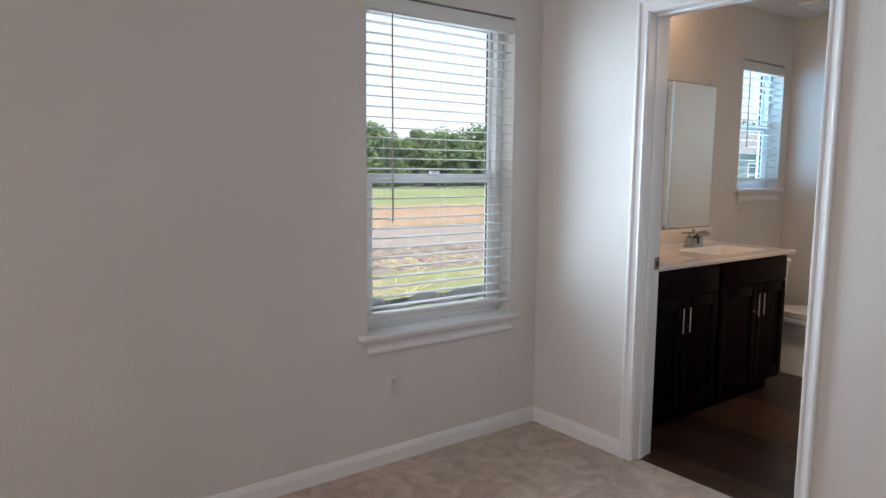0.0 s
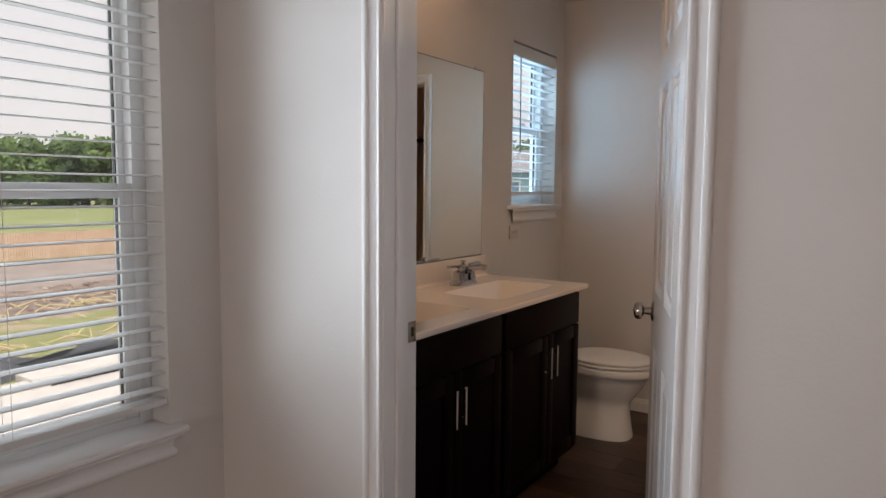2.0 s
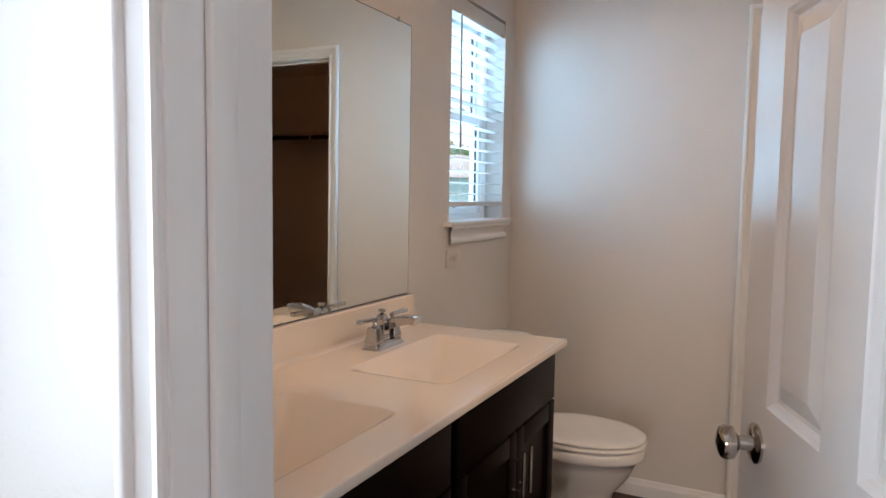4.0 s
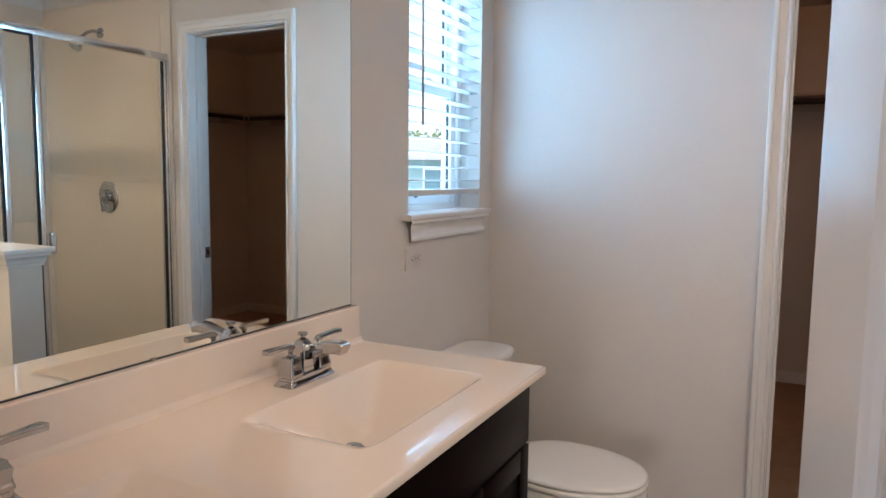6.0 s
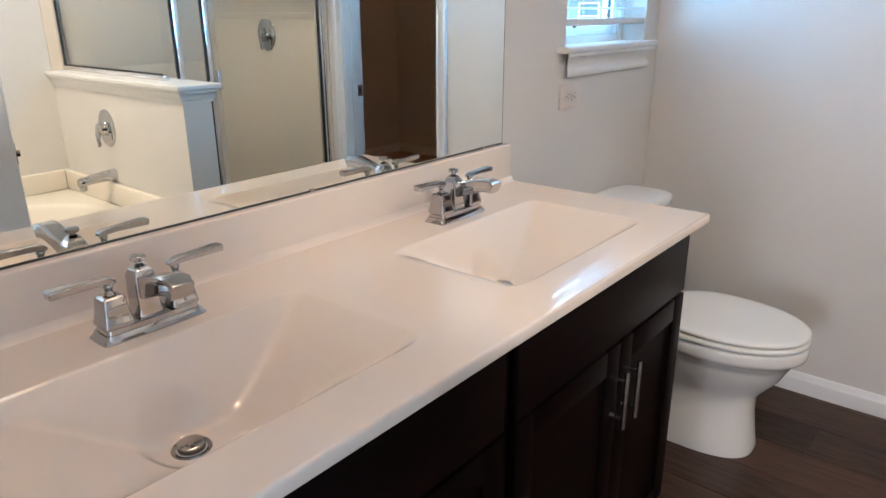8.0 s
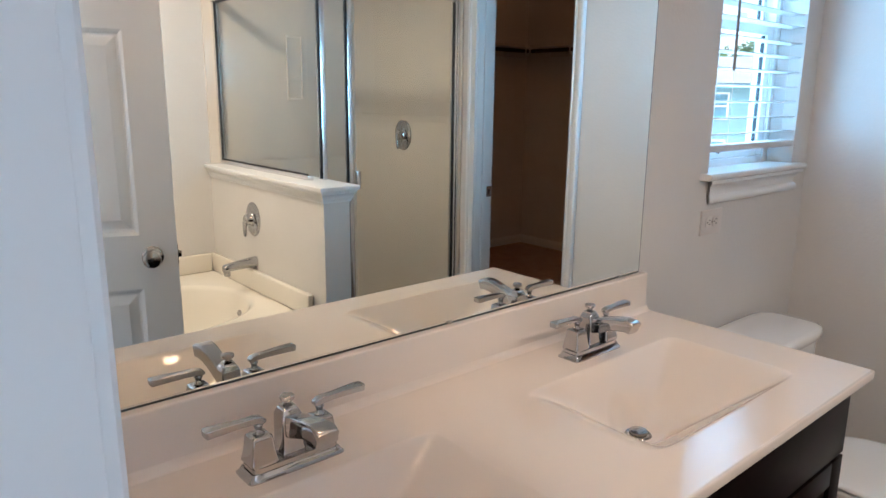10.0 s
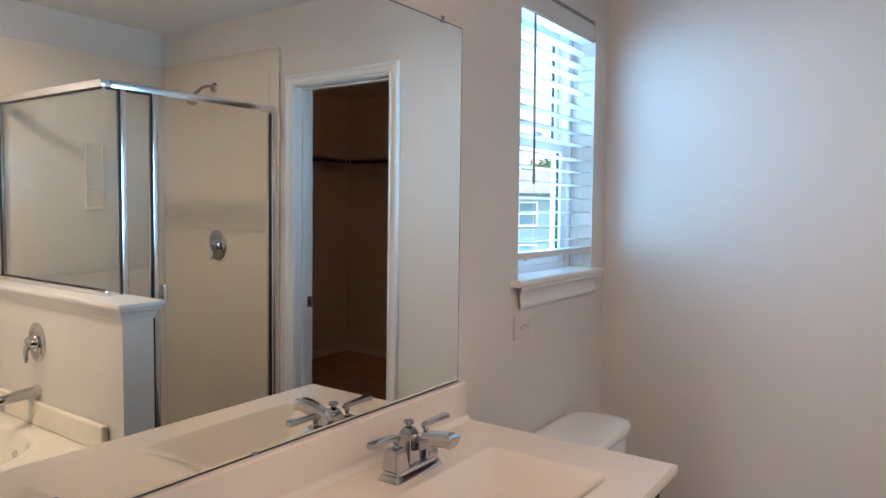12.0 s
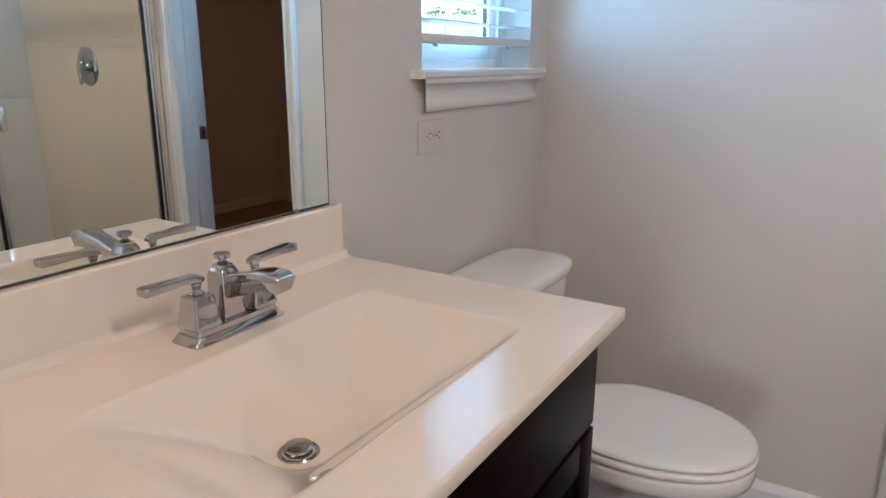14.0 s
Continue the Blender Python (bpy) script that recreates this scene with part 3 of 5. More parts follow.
def vanity_cabinet(x0, x1, xm, label):
    ob = tagged(new("vanity_cabinet"), label, "cabinet", "vanity cabinets")
    yf = 2.144
    b = bmesh.new()
    box(b, x0, x0 + 0.016, yf + 0.018, NY - 0.003, 0.10, 0.862, 0.001)
    box(b, x1 - 0.016, x1, yf + 0.018, NY - 0.003, 0.10, 0.862, 0.001)
    box(b, x0 + 0.016, x1 - 0.016, NY - 0.012, NY - 0.003, 0.10, 0.862)
    box(b, x0 + 0.016, x1 - 0.016, yf + 0.018, NY - 0.012, 0.10, 0.116)
    part("body", b, ESPRESSO, ob)
    f = slab_with_holes("y", yf, yf + 0.018, x0, x1, 0.10, 0.862, [(x0 + 0.038, x1 - 0.038, 0.14, 0.675), (x0 + 0.038, x1 - 0.038, 0.720, 0.830)])
    part("face_frame", f, ESPRESSO, ob)
    part("toe_kick", boxed(x0 + 0.002, x1 - 0.002, yf + 0.075, yf + 0.09, 0.0, 0.0995), ESPRESSO, ob)
    part("side_foot", boxed(x1 - 0.018, x1 - 0.0005, yf + 0.0755, NY - 0.003, -0.004, 0.0995), ESPRESSO, ob)
    part("drawer_front", boxed(x0 + 0.016, x1 - 0.016, yf - 0.019, yf - 0.0005, 0.707, 0.850, bevel=0.003), ESPRESSO, ob)
    for side, (a, c) in ((-1, (x0 + 0.016, xm - 0.0015)), (1, (xm + 0.0015, x1 - 0.016))):
        d = bmesh.new()
        z0, z1, r = 0.125, 0.700, 0.055
        for q in ((a, a + r, z0, z1), (c - r, c, z0, z1), (a + r, c - r, z0, z0 + r), (a + r, c - r, z1 - r, z1)):
            box(d, q[0], q[1], yf - 0.0195, yf - 0.0005, q[2], q[3], 0.0015)
        dr = part("cabinet_door", d, ESPRESSO, ob)
        part("door_panel", boxed(a + r - 0.003, c - r + 0.003, yf - 0.011, yf - 0.004, z0 + r - 0.003, z1 - r + 0.003), ESPRESSO, dr)
        hx = xm + side * 0.0285
        h = bmesh.new()
        tube(h, [(hx, yf - 0.050, 0.526), (hx, yf - 0.050, 0.657)], 0.0052, 12)
        for z in (0.549, 0.634):
            tube(h, [(hx, yf - 0.019, z), (hx, yf - 0.050, z)], 0.0045, 10)
        part("handle", h, BRUSHED, dr, "brushed steel bar handle")
    return ob


vanity_cabinet(VX0, VMID - 0.0005, 3.170, "dark espresso vanity cabinet with two shaker doors and bar handles")
vanity_cabinet(VMID + 0.0005, VX1, 3.912, "dark espresso vanity cabinet with two shaker doors beside the toilet")


def smin(values, k):
    m = np.full_like(values[0], 0.0)
    for v in values:
        m += np.exp(-v / k)
    return -k * np.log(m)


def vanity_top():
    ob = tagged(new("countertop"), "cream cultured marble double-sink vanity top", "countertop")
    nx, ny = 460, 170
    xs = np.linspace(CT0, CT1 - 0.005, nx)
    ys = np.linspace(CTY + 0.005, NY - 0.023, ny)
    X, Y = np.meshgrid(xs, ys)
    Z = np.full_like(X, CTZ)
    for cx, cy in SINKS:
        hw, y0, y1 = 0.232, 2.199, 2.495
        dl, dr = np.maximum(X - (cx - hw) + 0.070, 0), (cx + hw) - X
        df, db = Y - y0, y1 - Y
        dep = smin([dl * dl / (dl + 0.10) * 0.80, dr * 0.56, df * 0.84, db * 1.25, np.full_like(X, 0.1165)], 0.009)
        dep = np.where((dl > 0) & (dr > 0) & (df > 0) & (db > 0), np.maximum(dep, 0), 0)
        dep = dep * dep / (dep + 0.0022)
        rad = np.hypot(X - cx + 0.052, Y - cy - 0.038)
        w = np.clip((0.070 - rad) / 0.044, 0, 1)
        w = w * w * (3 - 2 * w)
        Z = Z - (dep * (1 - w) + 0.1175 * w)
    verts = np.stack([X.ravel(), Y.ravel(), Z.ravel()], 1).tolist()
    faces = [(j * nx + i, j * nx + i + 1, (j + 1) * nx + i + 1, (j + 1) * nx + i) for j in range(ny - 1) for i in range(nx - 1)]
    me = bpy.data.meshes.new("sink_top")
    me.from_pydata(verts, [], faces)
    me.materials.append(MARBLE)
    me.polygons.foreach_set("use_smooth", [True] * len(me.polygons))
    top = new("sink_top", me)
    top.parent = ob
    # rounded front and end nosing
    prof = [(0.0, 0.0), (0.0028, -0.0008), (0.0045, -0.0030), (0.0050, -0.006), (0.0050, -0.019), (0.0035, -0.022), (0.0, -0.022)]
    path = [(CT0, CTY + 0.005, CTZ), (CT1 - 0.005, CTY + 0.005, CTZ), (CT1 - 0.005, NY - 0.003, CTZ)]
    outs = [(0, -1, 0), (1, -1, 0), (1, 0, 0)]
    nose = loft(bmesh.new(), [[Vector(p) + Vector(o) * w + Vector((0, 0, d)) for w, d in prof] for p, o in zip(path, outs)])
    part("front_edge", nose, MARBLE, ob, "", 50)
    part("backsplash", boxed(CT0, CT1 - 0.012, NY - 0.024, NY - 0.003, CTZ - 0.002, CTZ + 0.103, bevel=0.004, seg=3), MARBLE, ob, "raised backsplash along the wall")
    cove = bmesh.new()
    loft(cove, [[(x, NY - 0.024 + 0.0005, CTZ), (x, NY - 0.036, CTZ + 0.0003), (x, NY - 0.029, CTZ + 0.003), (x, NY - 0.0255, CTZ + 0.010), (x, NY - 0.0238, CTZ + 0.014)] for x in (CT0, CT1 - 0.006)])
    part("cove", cove, MARBLE, ob, "", 80)
    return ob


vanity_top()


def sink_drain(cx, cy):
    ob = thing("sink_drain", "chrome pop-up drain in the sink bowl", "drain", (cx, cy, CTZ - 0.1170), group="sink drains")
    prof = [(0.0265, -0.004), (0.0272, 0.000), (0.0258, 0.0018), (0.021, 0.0004), (0.0205, -0.006)]
    part("flange", loft(bmesh.new(), [[(r * math.cos(2 * math.pi * q / 28), r * math.sin(2 * math.pi * q / 28), z) for q in range(28)] for r, z in prof]), DRAINMETAL, ob)
    prof = [(0.012, -0.005), (0.0180, -0.003), (0.0190, 0.0065), (0.0186, 0.0090), (0.0160, 0.0102), (0.004, 0.0106)]
    part("stopper", loft(bmesh.new(), [[(r * math.cos(2 * math.pi * q / 28), r * math.sin(2 * math.pi * q / 28), z) for q in range(28)] for r, z in prof]), DRAINMETAL, ob)
    return ob


for cx, cy in SINKS:
    sink_drain(cx - 0.052, cy + 0.038)


def squares(rows, cx=0.0, cy=0.0, r=0.25):
    """Rings of rounded squares: rows of (height, half width, half depth)."""
    return [[(p[0], p[1], p[2]) for p in oval(cx, cy, z, hx, hy, 36, 11.0)] for z, hx, hy in rows]


def swept(path, power=8.0, seg=28):
    """A bar along (y, z) points with half width and half height at each."""
    rings = []
    for i, (yy, z, hw, hh) in enumerate(path):
        p, q = path[max(0, i - 1)], path[min(len(path) - 1, i + 1)]
        d = Vector((0, q[0] - p[0], q[1] - p[1])).normalized()
        up = Vector((0, -d.z, d.y))
        rings.append([Vector((0, yy, z)) + Vector((o[0], 0, 0)) + up * o[1] for o in oval(0, 0, 0, hw, hh, seg, power)])
    return rings


def faucet(x, y):
    ob = thing("faucet", "chrome two-handle centerset faucet with square tapered bodies", "faucet", (x, y, CTZ), group="vanity faucets")
    base = loft(bmesh.new(), squares([(-0.001, 0.081, 0.0290), (0.002, 0.081, 0.0290), (0.005, 0.0775, 0.0265), (0.009, 0.0750, 0.0248), (0.012, 0.0738, 0.0240), (0.0124, 0.0718, 0.0225), (0.019, 0.0706, 0.0215), (0.0195, 0.068, 0.0195)]))
    part("base_plate", base, CHROME, ob, "", 25)
    for s in (-1, 1):
        bx = s * 0.0515
        body = loft(bmesh.new(), squares([(0.0185, 0.0205, 0.0205), (0.0225, 0.0222, 0.0215), (0.0265, 0.0215, 0.0208), (0.034, 0.0198, 0.0192), (0.046, 0.0180, 0.0177), (0.060, 0.0165, 0.0163), (0.0625, 0.0158, 0.0157), (0.0645, 0.0130, 0.0130), (0.065, 0.0060, 0.0060)], bx))
        hb = part("handle_body", body, CHROME, ob, "", 25)
        neck = loft(bmesh.new(), [oval(bx, 0, z, r, r, 18) for z, r in ((0.0645, 0.0082), (0.0665, 0.0092), (0.069, 0.0062), (0.072, 0.0050), (0.075, 0.0062), (0.078, 0.0074), (0.081, 0.0060))])
        part("handle_neck", neck, CHROME, hb)
        rings = swept([(0.0080, 0.0815, 0.0060, 0.0030), (0.0070, 0.0835, 0.0072, 0.0046), (0.0030, 0.0862, 0.0074, 0.0054), (-0.0050, 0.0880, 0.0072, 0.0054), (-0.022, 0.0885, 0.0068, 0.0050), (-0.048, 0.0892, 0.0082, 0.0056), (-0.070, 0.0895, 0.0094, 0.0060), (-0.079, 0.0892, 0.0096, 0.0060), (-0.081, 0.0890, 0.0080, 0.0050)], 9.0, 28)
        lever = loft(bmesh.new(), [[(bx - s * p.y, p.x, p.z) for p in r] for r in rings])
        part("lever", lever, CHROME, hb, "chrome lever pointing outwards", 40)
    post = loft(bmesh.new(), squares([(0.0185, 0.0190, 0.0190), (0.0225, 0.0200, 0.0195), (0.030, 0.0178, 0.0178), (0.040, 0.0170, 0.0172), (0.078, 0.0166, 0.0168), (0.081, 0.0160, 0.0160), (0.089, 0.0125, 0.0125), (0.0905, 0.0105, 0.0105), (0.0935, 0.0100, 0.0100), (0.0940, 0.0050, 0.0050)], 0, 0.006))
    part("spout_body", post, CHROME, ob, "", 25)
    sp = loft(bmesh.new(), swept([(0.004, 0.062, 0.0140, 0.0170), (-0.014, 0.066, 0.0140, 0.0168), (-0.034, 0.0725, 0.0140, 0.0162), (-0.056, 0.0795, 0.0145, 0.0150), (-0.076, 0.0845, 0.0154, 0.0142), (-0.092, 0.0865, 0.0164, 0.0138), (-0.104, 0.0855, 0.0172, 0.0134), (-0.111, 0.0825, 0.0170, 0.0125)]))
    part("spout", sp, CHROME, ob, "", 35)
    fin = loft(bmesh.new(), [oval(0, 0.006, z, r, r, 18) for z, r in ((0.0935, 0.0060), (0.096, 0.0080), (0.0980, 0.0050), (0.1005, 0.0048), (0.1020, 0.0105), (0.1045, 0.0118), (0.1080, 0.0114), (0.1095, 0.0090), (0.1100, 0.003))])
    part("lift_rod", fin, CHROME, ob)
    return ob


faucet(3.178, 2.554)
faucet(3.919, 2.554)

# ---- mirror ----


def wall_mirror():
    x0, x1, z0, z1 = 2.852, 4.271, 0.988, 1.903
    ob = thing("wall_mirror", "large frameless rectangular wall mirror above the backsplash", "mirror", (3.7, 2.6685, 1.4))
    ob.matrix_world = pose(3.7, 2.6685, 1.4, 0.20, 0, 0.10)
    g = bmesh.new()
    vs = [g.verts.new((x - 3.7, -0.0002, z - 1.4)) for x, z in ((x0 + 0.003, z0 + 0.004), (x1 - 0.003, z0 + 0.004), (x1 - 0.003, z1 - 0.003), (x0 + 0.003, z1 - 0.003))]
    g.faces.new(vs)
    part("mirror_glass", g, MIRROR, ob, "", None)
    part("backing", boxed(x0 - 3.7, x1 - 3.7, 0.0002, 0.0045, z0 - 1.4, z1 - 1.4), MIRROREDGE, ob, "dark cut mirror edge", None)
    for cx, cz, s in ((4.180, z1, 1), (3.10, z1, 1), (4.180, z0, -1), (3.60, z0, -1), (2.945, z0, -1)):
        c = bmesh.new()
        zz = cz - 1.4
        box(c, cx - 3.7 - 0.006, cx - 3.7 + 0.006, -0.003, -0.0008, min(zz - s * 0.006, zz + s * 0.010), max(zz - s * 0.006, zz + s * 0.010), 0.001)
        if s > 0:
            tube(c, [(cx - 3.7, -0.0055, zz + 0.005), (cx - 3.7, -0.0035, zz + 0.005)], 0.0045, 10)
        part("mirror_clip", c, BRUSHED, ob, "small metal mirror clip")
    return ob


wall_mirror()

# ---- toilet ----


def toilet(x):
    ob = thing("toilet", "white two-piece elongated toilet with its lid down", "toilet", (x, 0, 0))
    ob.scale = (1, 1, 1.02)
    bowl = bmesh.new()
    # height, centre y, half width, back half length, front half length, squareness
    rows = [(0.000, 2.25, 0.121, 0.200, 0.216, 2.7), (0.006, 2.25, 0.122, 0.201, 0.217, 2.7), (0.030, 2.25, 0.119, 0.199, 0.212, 2.7), (0.080, 2.248, 0.113, 0.197, 0.203, 2.6), (0.130, 2.245, 0.107, 0.196, 0.194, 2.5),
            (0.170, 2.24, 0.104, 0.195, 0.189, 2.4), (0.195, 2.235, 0.107, 0.197, 0.190, 2.3), (0.220, 2.225, 0.119, 0.203, 0.201, 2.2), (0.262, 2.215, 0.142, 0.208, 0.224, 2.15), (0.305, 2.21, 0.158, 0.212, 0.240, 2.1),
            (0.334, 2.203, 0.166, 0.216, 0.250, 2.1), (0.340, 2.20, 0.172, 0.218, 0.258, 2.1), (0.346, 2.20, 0.180, 0.221, 0.268, 2.1), (0.356, 2.20, 0.183, 0.222, 0.271, 2.1), (0.378, 2.20, 0.183, 0.222, 0.271, 2.1), (0.385, 2.20, 0.180, 0.220, 0.268, 2.1), (0.388, 2.20, 0.168, 0.214, 0.256, 2.1)]
    loft(bowl, [oval(0, cy, z, rx, rb, 48, pw, rf) for z, cy, rx, rb, rf, pw in rows])
    part("bowl", bowl, PORCELAIN, ob, "", 60)
    part("tank_shelf", boxed(-0.165, 0.165, 2.395, 2.655, 0.300, 0.392, bevel=0.02, seg=3), PORCELAIN, ob)
    ring = lambda z, g: oval(0, 2.20, z, 0.184 + g, 0.190 + g, 48, 2.15, 0.272 + g)
    seat = loft(bmesh.new(), [ring(0.3865, -0.018), ring(0.3895, -0.015), ring(0.3905, -0.003), ring(0.394, 0.001), ring(0.402, 0.001), ring(0.4060, -0.003), ring(0.4065, -0.013)])
    part("seat", seat, SEATPLASTIC, ob, "", 60)
    lid = loft(bmesh.new(), [ring(0.406, -0.018), ring(0.4098, -0.016), ring(0.4108, -0.005), ring(0.4145, -0.002), ring(0.419, -0.003), ring(0.4235, -0.009), ring(0.4265, -0.022), ring(0.4285, -0.05), ring(0.4295, -0.09)])
    part("lid", lid, SEATPLASTIC, ob, "closed white lid", 60)
    for s in (-1, 1):
        part("seat_hinge", boxed(s * 0.075 - 0.02, s * 0.075 + 0.02, 2.385, 2.42, 0.392, 0.418, bevel=0.008, seg=3), SEATPLASTIC, ob)
    tank = loft(bmesh.new(), [oval(0, 2.553, z, hx, hy, 48, 6.0) for z, hx, hy in ((0.392, 0.175, 0.085), (0.402, 0.186, 0.092), (0.55, 0.200, 0.098), (0.695, 0.208, 0.102))])
    part("tank", tank, PORCELAIN, ob, "", 40)
    tl = loft(bmesh.new(), [oval(0, 2.549, z, 0.208 + g, 0.102 + g, 48, 4.6) for z, g in ((0.6955, 0.004), (0.700, 0.012), (0.718, 0.013), (0.727, 0.009), (0.732, -0.004), (0.735, -0.03))])
    part("tank_lid", tl, PORCELAIN, ob, "", 60)
    lv = bmesh.new()
    tube(lv, [(-0.150, 2.452, 0.645), (-0.150, 2.436, 0.645)], 0.011, 12)
    tube(lv, [(-0.150, 2.434, 0.645), (-0.118, 2.430, 0.642), (-0.085, 2.430, 0.636)], [0.006, 0.005, 0.006], 10)
    part("flush_lever", lv, CHROME, ob, "chrome flush lever")
    for s in (-1, 1):
        cp = loft(bmesh.new(), [oval(s * 0.098, 2.27, z, r, r, 14) for z, r in ((0.010, 0.016), (0.024, 0.015), (0.031, 0.008))])
        part("bolt_cap", cp, PORCELAIN, ob)
    return ob


toilet(4.790)


def supply_valve():
    ob = tagged(new("supply_valve"), "chrome toilet supply valve with braided hose", "valve")
    part("valve_body", tube(bmesh.new(), [(4.56, NY - 0.001, 0.16), (4.56, NY - 0.06, 0.16)], 0.009, 12), CHROME, ob)
    part("escutcheon", tube(bmesh.new(), [(4.56, NY - 0.001, 0.16), (4.56, NY - 0.008, 0.16)], [0.028, 0.022], 20), CHROME, ob)
    part("hose", tube(bmesh.new(), [(4.56, NY - 0.055, 0.165), (4.55, NY - 0.06, 0.24), (4.60, NY - 0.08, 0.33), (4.635, NY - 0.10, 0.395)], 0.005, 8), BRUSHED, ob)


supply_valve()

# ---- tub, half wall and shower ----
HX0, HX1, HY1 = 4.268, 4.402, 1.070
setting("wall_half", boxed(HX0, HX1, SY + 0.001, HY1, -0.01, 0.969), WALL, "low painted wall between tub and shower", "half wall", None)


def ledge():
    ob = tagged(new("trim_half_wall_cap"), "white moulded cap on the low wall", "ledge", kind="structure")
    part("cap", boxed(HX0 - 0.036, HX1 + 0.036, SY + 0.001, HY1 + 0.036, 1.022, 1.043, bevel=0.004, seg=3), TRIM, ob)
    prof = [(0, 0), (0.006, 0), (0.008, 0.008), (0.013, 0.011), (0.014, 0.018), (0.018, 0.024), (0.025, 0.028), (0.026, 0.0365), (0, 0.0365)]
    path = [(HX0, SY + 0.001, 0.969), (HX0, HY1, 0.969), (HX1, HY1, 0.969), (HX1, 0.86, 0.969)]
    outs = [(-1, 0, 0), (-1, 1, 0), (1, 1, 0), (1, 0, 0)]
    m = loft(bmesh.new(), [[Vector(p) + Vector(o) * w + Vector((0, 0, d * 1.44)) for w, d in prof] for p, o in zip(path, outs)])
    part("cap_moulding", m, TRIM, ob)


ledge()


def garden_tub():
    x0, x1, y0, y1, zt = WB + 0.004, HX0 - 0.003, SY + 0.003, 0.965, 0.420
    ob = tagged(new("bathtub"), "almond acrylic garden tub with an oval basin", "bathtub")
    cx, cy, rx, ry = (x0 + x1) / 2, (y0 + y1) / 2, 0.640, 0.430
    n = 64
    bm = bmesh.new()
    def rect(i):
        a = 2 * math.pi * i / n
        c, s = math.cos(a), math.sin(a)
        k = min((x1 - x0) / 2 / max(abs(c), 1e-6), (y1 - y0) / 2 / max(abs(s), 1e-6))
        return (cx + c * k, cy + s * k)
    rings = [[(*rect(i), 0.0) for i in range(n)], [(*rect(i), zt - 0.012) for i in range(n)], [(cx + (rect(i)[0] - cx) * 0.992, cy + (rect(i)[1] - cy) * 0.992, zt) for i in range(n)]]
    for z, g in ((zt, 1.03), (zt - 0.004, 1.0), (zt - 0.02, 0.975), (zt - 0.10, 0.94), (zt - 0.25, 0.86), (zt - 0.34, 0.74), (zt - 0.365, 0.5), (zt - 0.37, 0.1)):
        rings.append([(p[0], p[1], p[2]) for p in oval(cx, cy, z, rx * g, ry * g, n, 2.3)])
    loft(bm, rings)
    part("tub_shell", bm, TUBACRYLIC, ob, "", 50)
    fl = bmesh.new()
    box(fl, x1 - 0.030, x1, y0, y1 - 0.002, zt + 0.001, 0.530, 0.010, 3)
    box(fl, x0, x1 - 0.031, y0, y0 + 0.030, zt + 0.001, 0.530, 0.010, 3)
    part("splash_flange", fl, TUBACRYLIC, ob, "raised splash rim along the walls")
    ov = bmesh.new()
    prof = [(0.0, 0.036), (0.008, 0.036), (0.012, 0.030), (0.014, 0.012), (0.015, 0.003)]
    loft(ov, [[(x1 - 0.118 - d, cy + 0.02 + r * math.cos(2 * math.pi * q / 24), 0.305 + r * math.sin(2 * math.pi * q / 24)) for q in range(24)] for d, r in prof])
    part("overflow_plate", ov, CHROME, ob, "round chrome overflow plate")
    return ob


garden_tub()


def round_valve(name, label, cat, x, y, z, r, down):
    """A round escutcheon with a lever, on a face that looks to -x."""
    ob = thing(name, label, cat, (x, y, z))
    def disc(prof, seg=36):
        return loft(bmesh.new(), [[(-d, rr * 0.88 * math.cos(2 * math.pi * q / seg), rr * math.sin(2 * math.pi * q / seg)) for q in range(seg)] for d, rr in prof])
    part("escutcheon", disc([(0.0, r), (0.004, r), (0.009, r * 0.93), (0.012, r * 0.75), (0.013, r * 0.45), (0.024, r * 0.36), (0.045, r * 0.32), (0.050, r * 0.25), (0.051, r * 0.05)]), CHROME, ob)
    lv = bmesh.new()
    tube(lv, [(-0.042, 0, 0), (-0.055, 0.012 * down, -0.020), (-0.060, 0.018 * down, -0.045), (-0.058, 0.020 * down, -0.070), (-0.062, 0.021 * down, -0.082)], [0.014, 0.012, 0.010, 0.0095, 0.006], 12)
    part("lever", lv, CHROME, ob, "chrome drop lever")
    return ob


round_valve("tub_valve", "round chrome tub valve with a drop lever", "valve", HX0, 0.360, 0.798, 0.090, 1)
round_valve("shower_valve", "round chrome shower valve with a drop lever", "valve", EF - 0.012, 0.362, 1.207, 0.092, 1)


def tub_spout():
    ob = thing("tub_spout", "chrome wall-mounted tub spout", "spout", (HX0, 0.362, 0.570))
    rings = []
    for d, z, ry, rz in ((0, 0, 0.030, 0.030), (0.006, 0, 0.029, 0.029), (0.05, -0.001, 0.026, 0.026), (0.10, -0.004, 0.025, 0.023), (0.150, -0.010, 0.025, 0.021), (0.172, -0.014, 0.024, 0.022), (0.178, -0.016, 0.020, 0.019)):
        rings.append([(-d, p[0], z + p[1]) for p in oval(0, 0, 0, ry, rz, 24, 2.6)])
    part("spout_barrel", loft(bmesh.new(), rings), CHROME, ob)
    part("spout_outlet", loft(bmesh.new(), [oval(-0.160, 0, z, 0.016, 0.020, 20) for z in (-0.02, -0.048, -0.052)]), CHROME, ob)


tub_spout()

SHY = 0.830          # plane of the shower door
SHX = 4.338          # plane of the side glass
STOP = 1.955


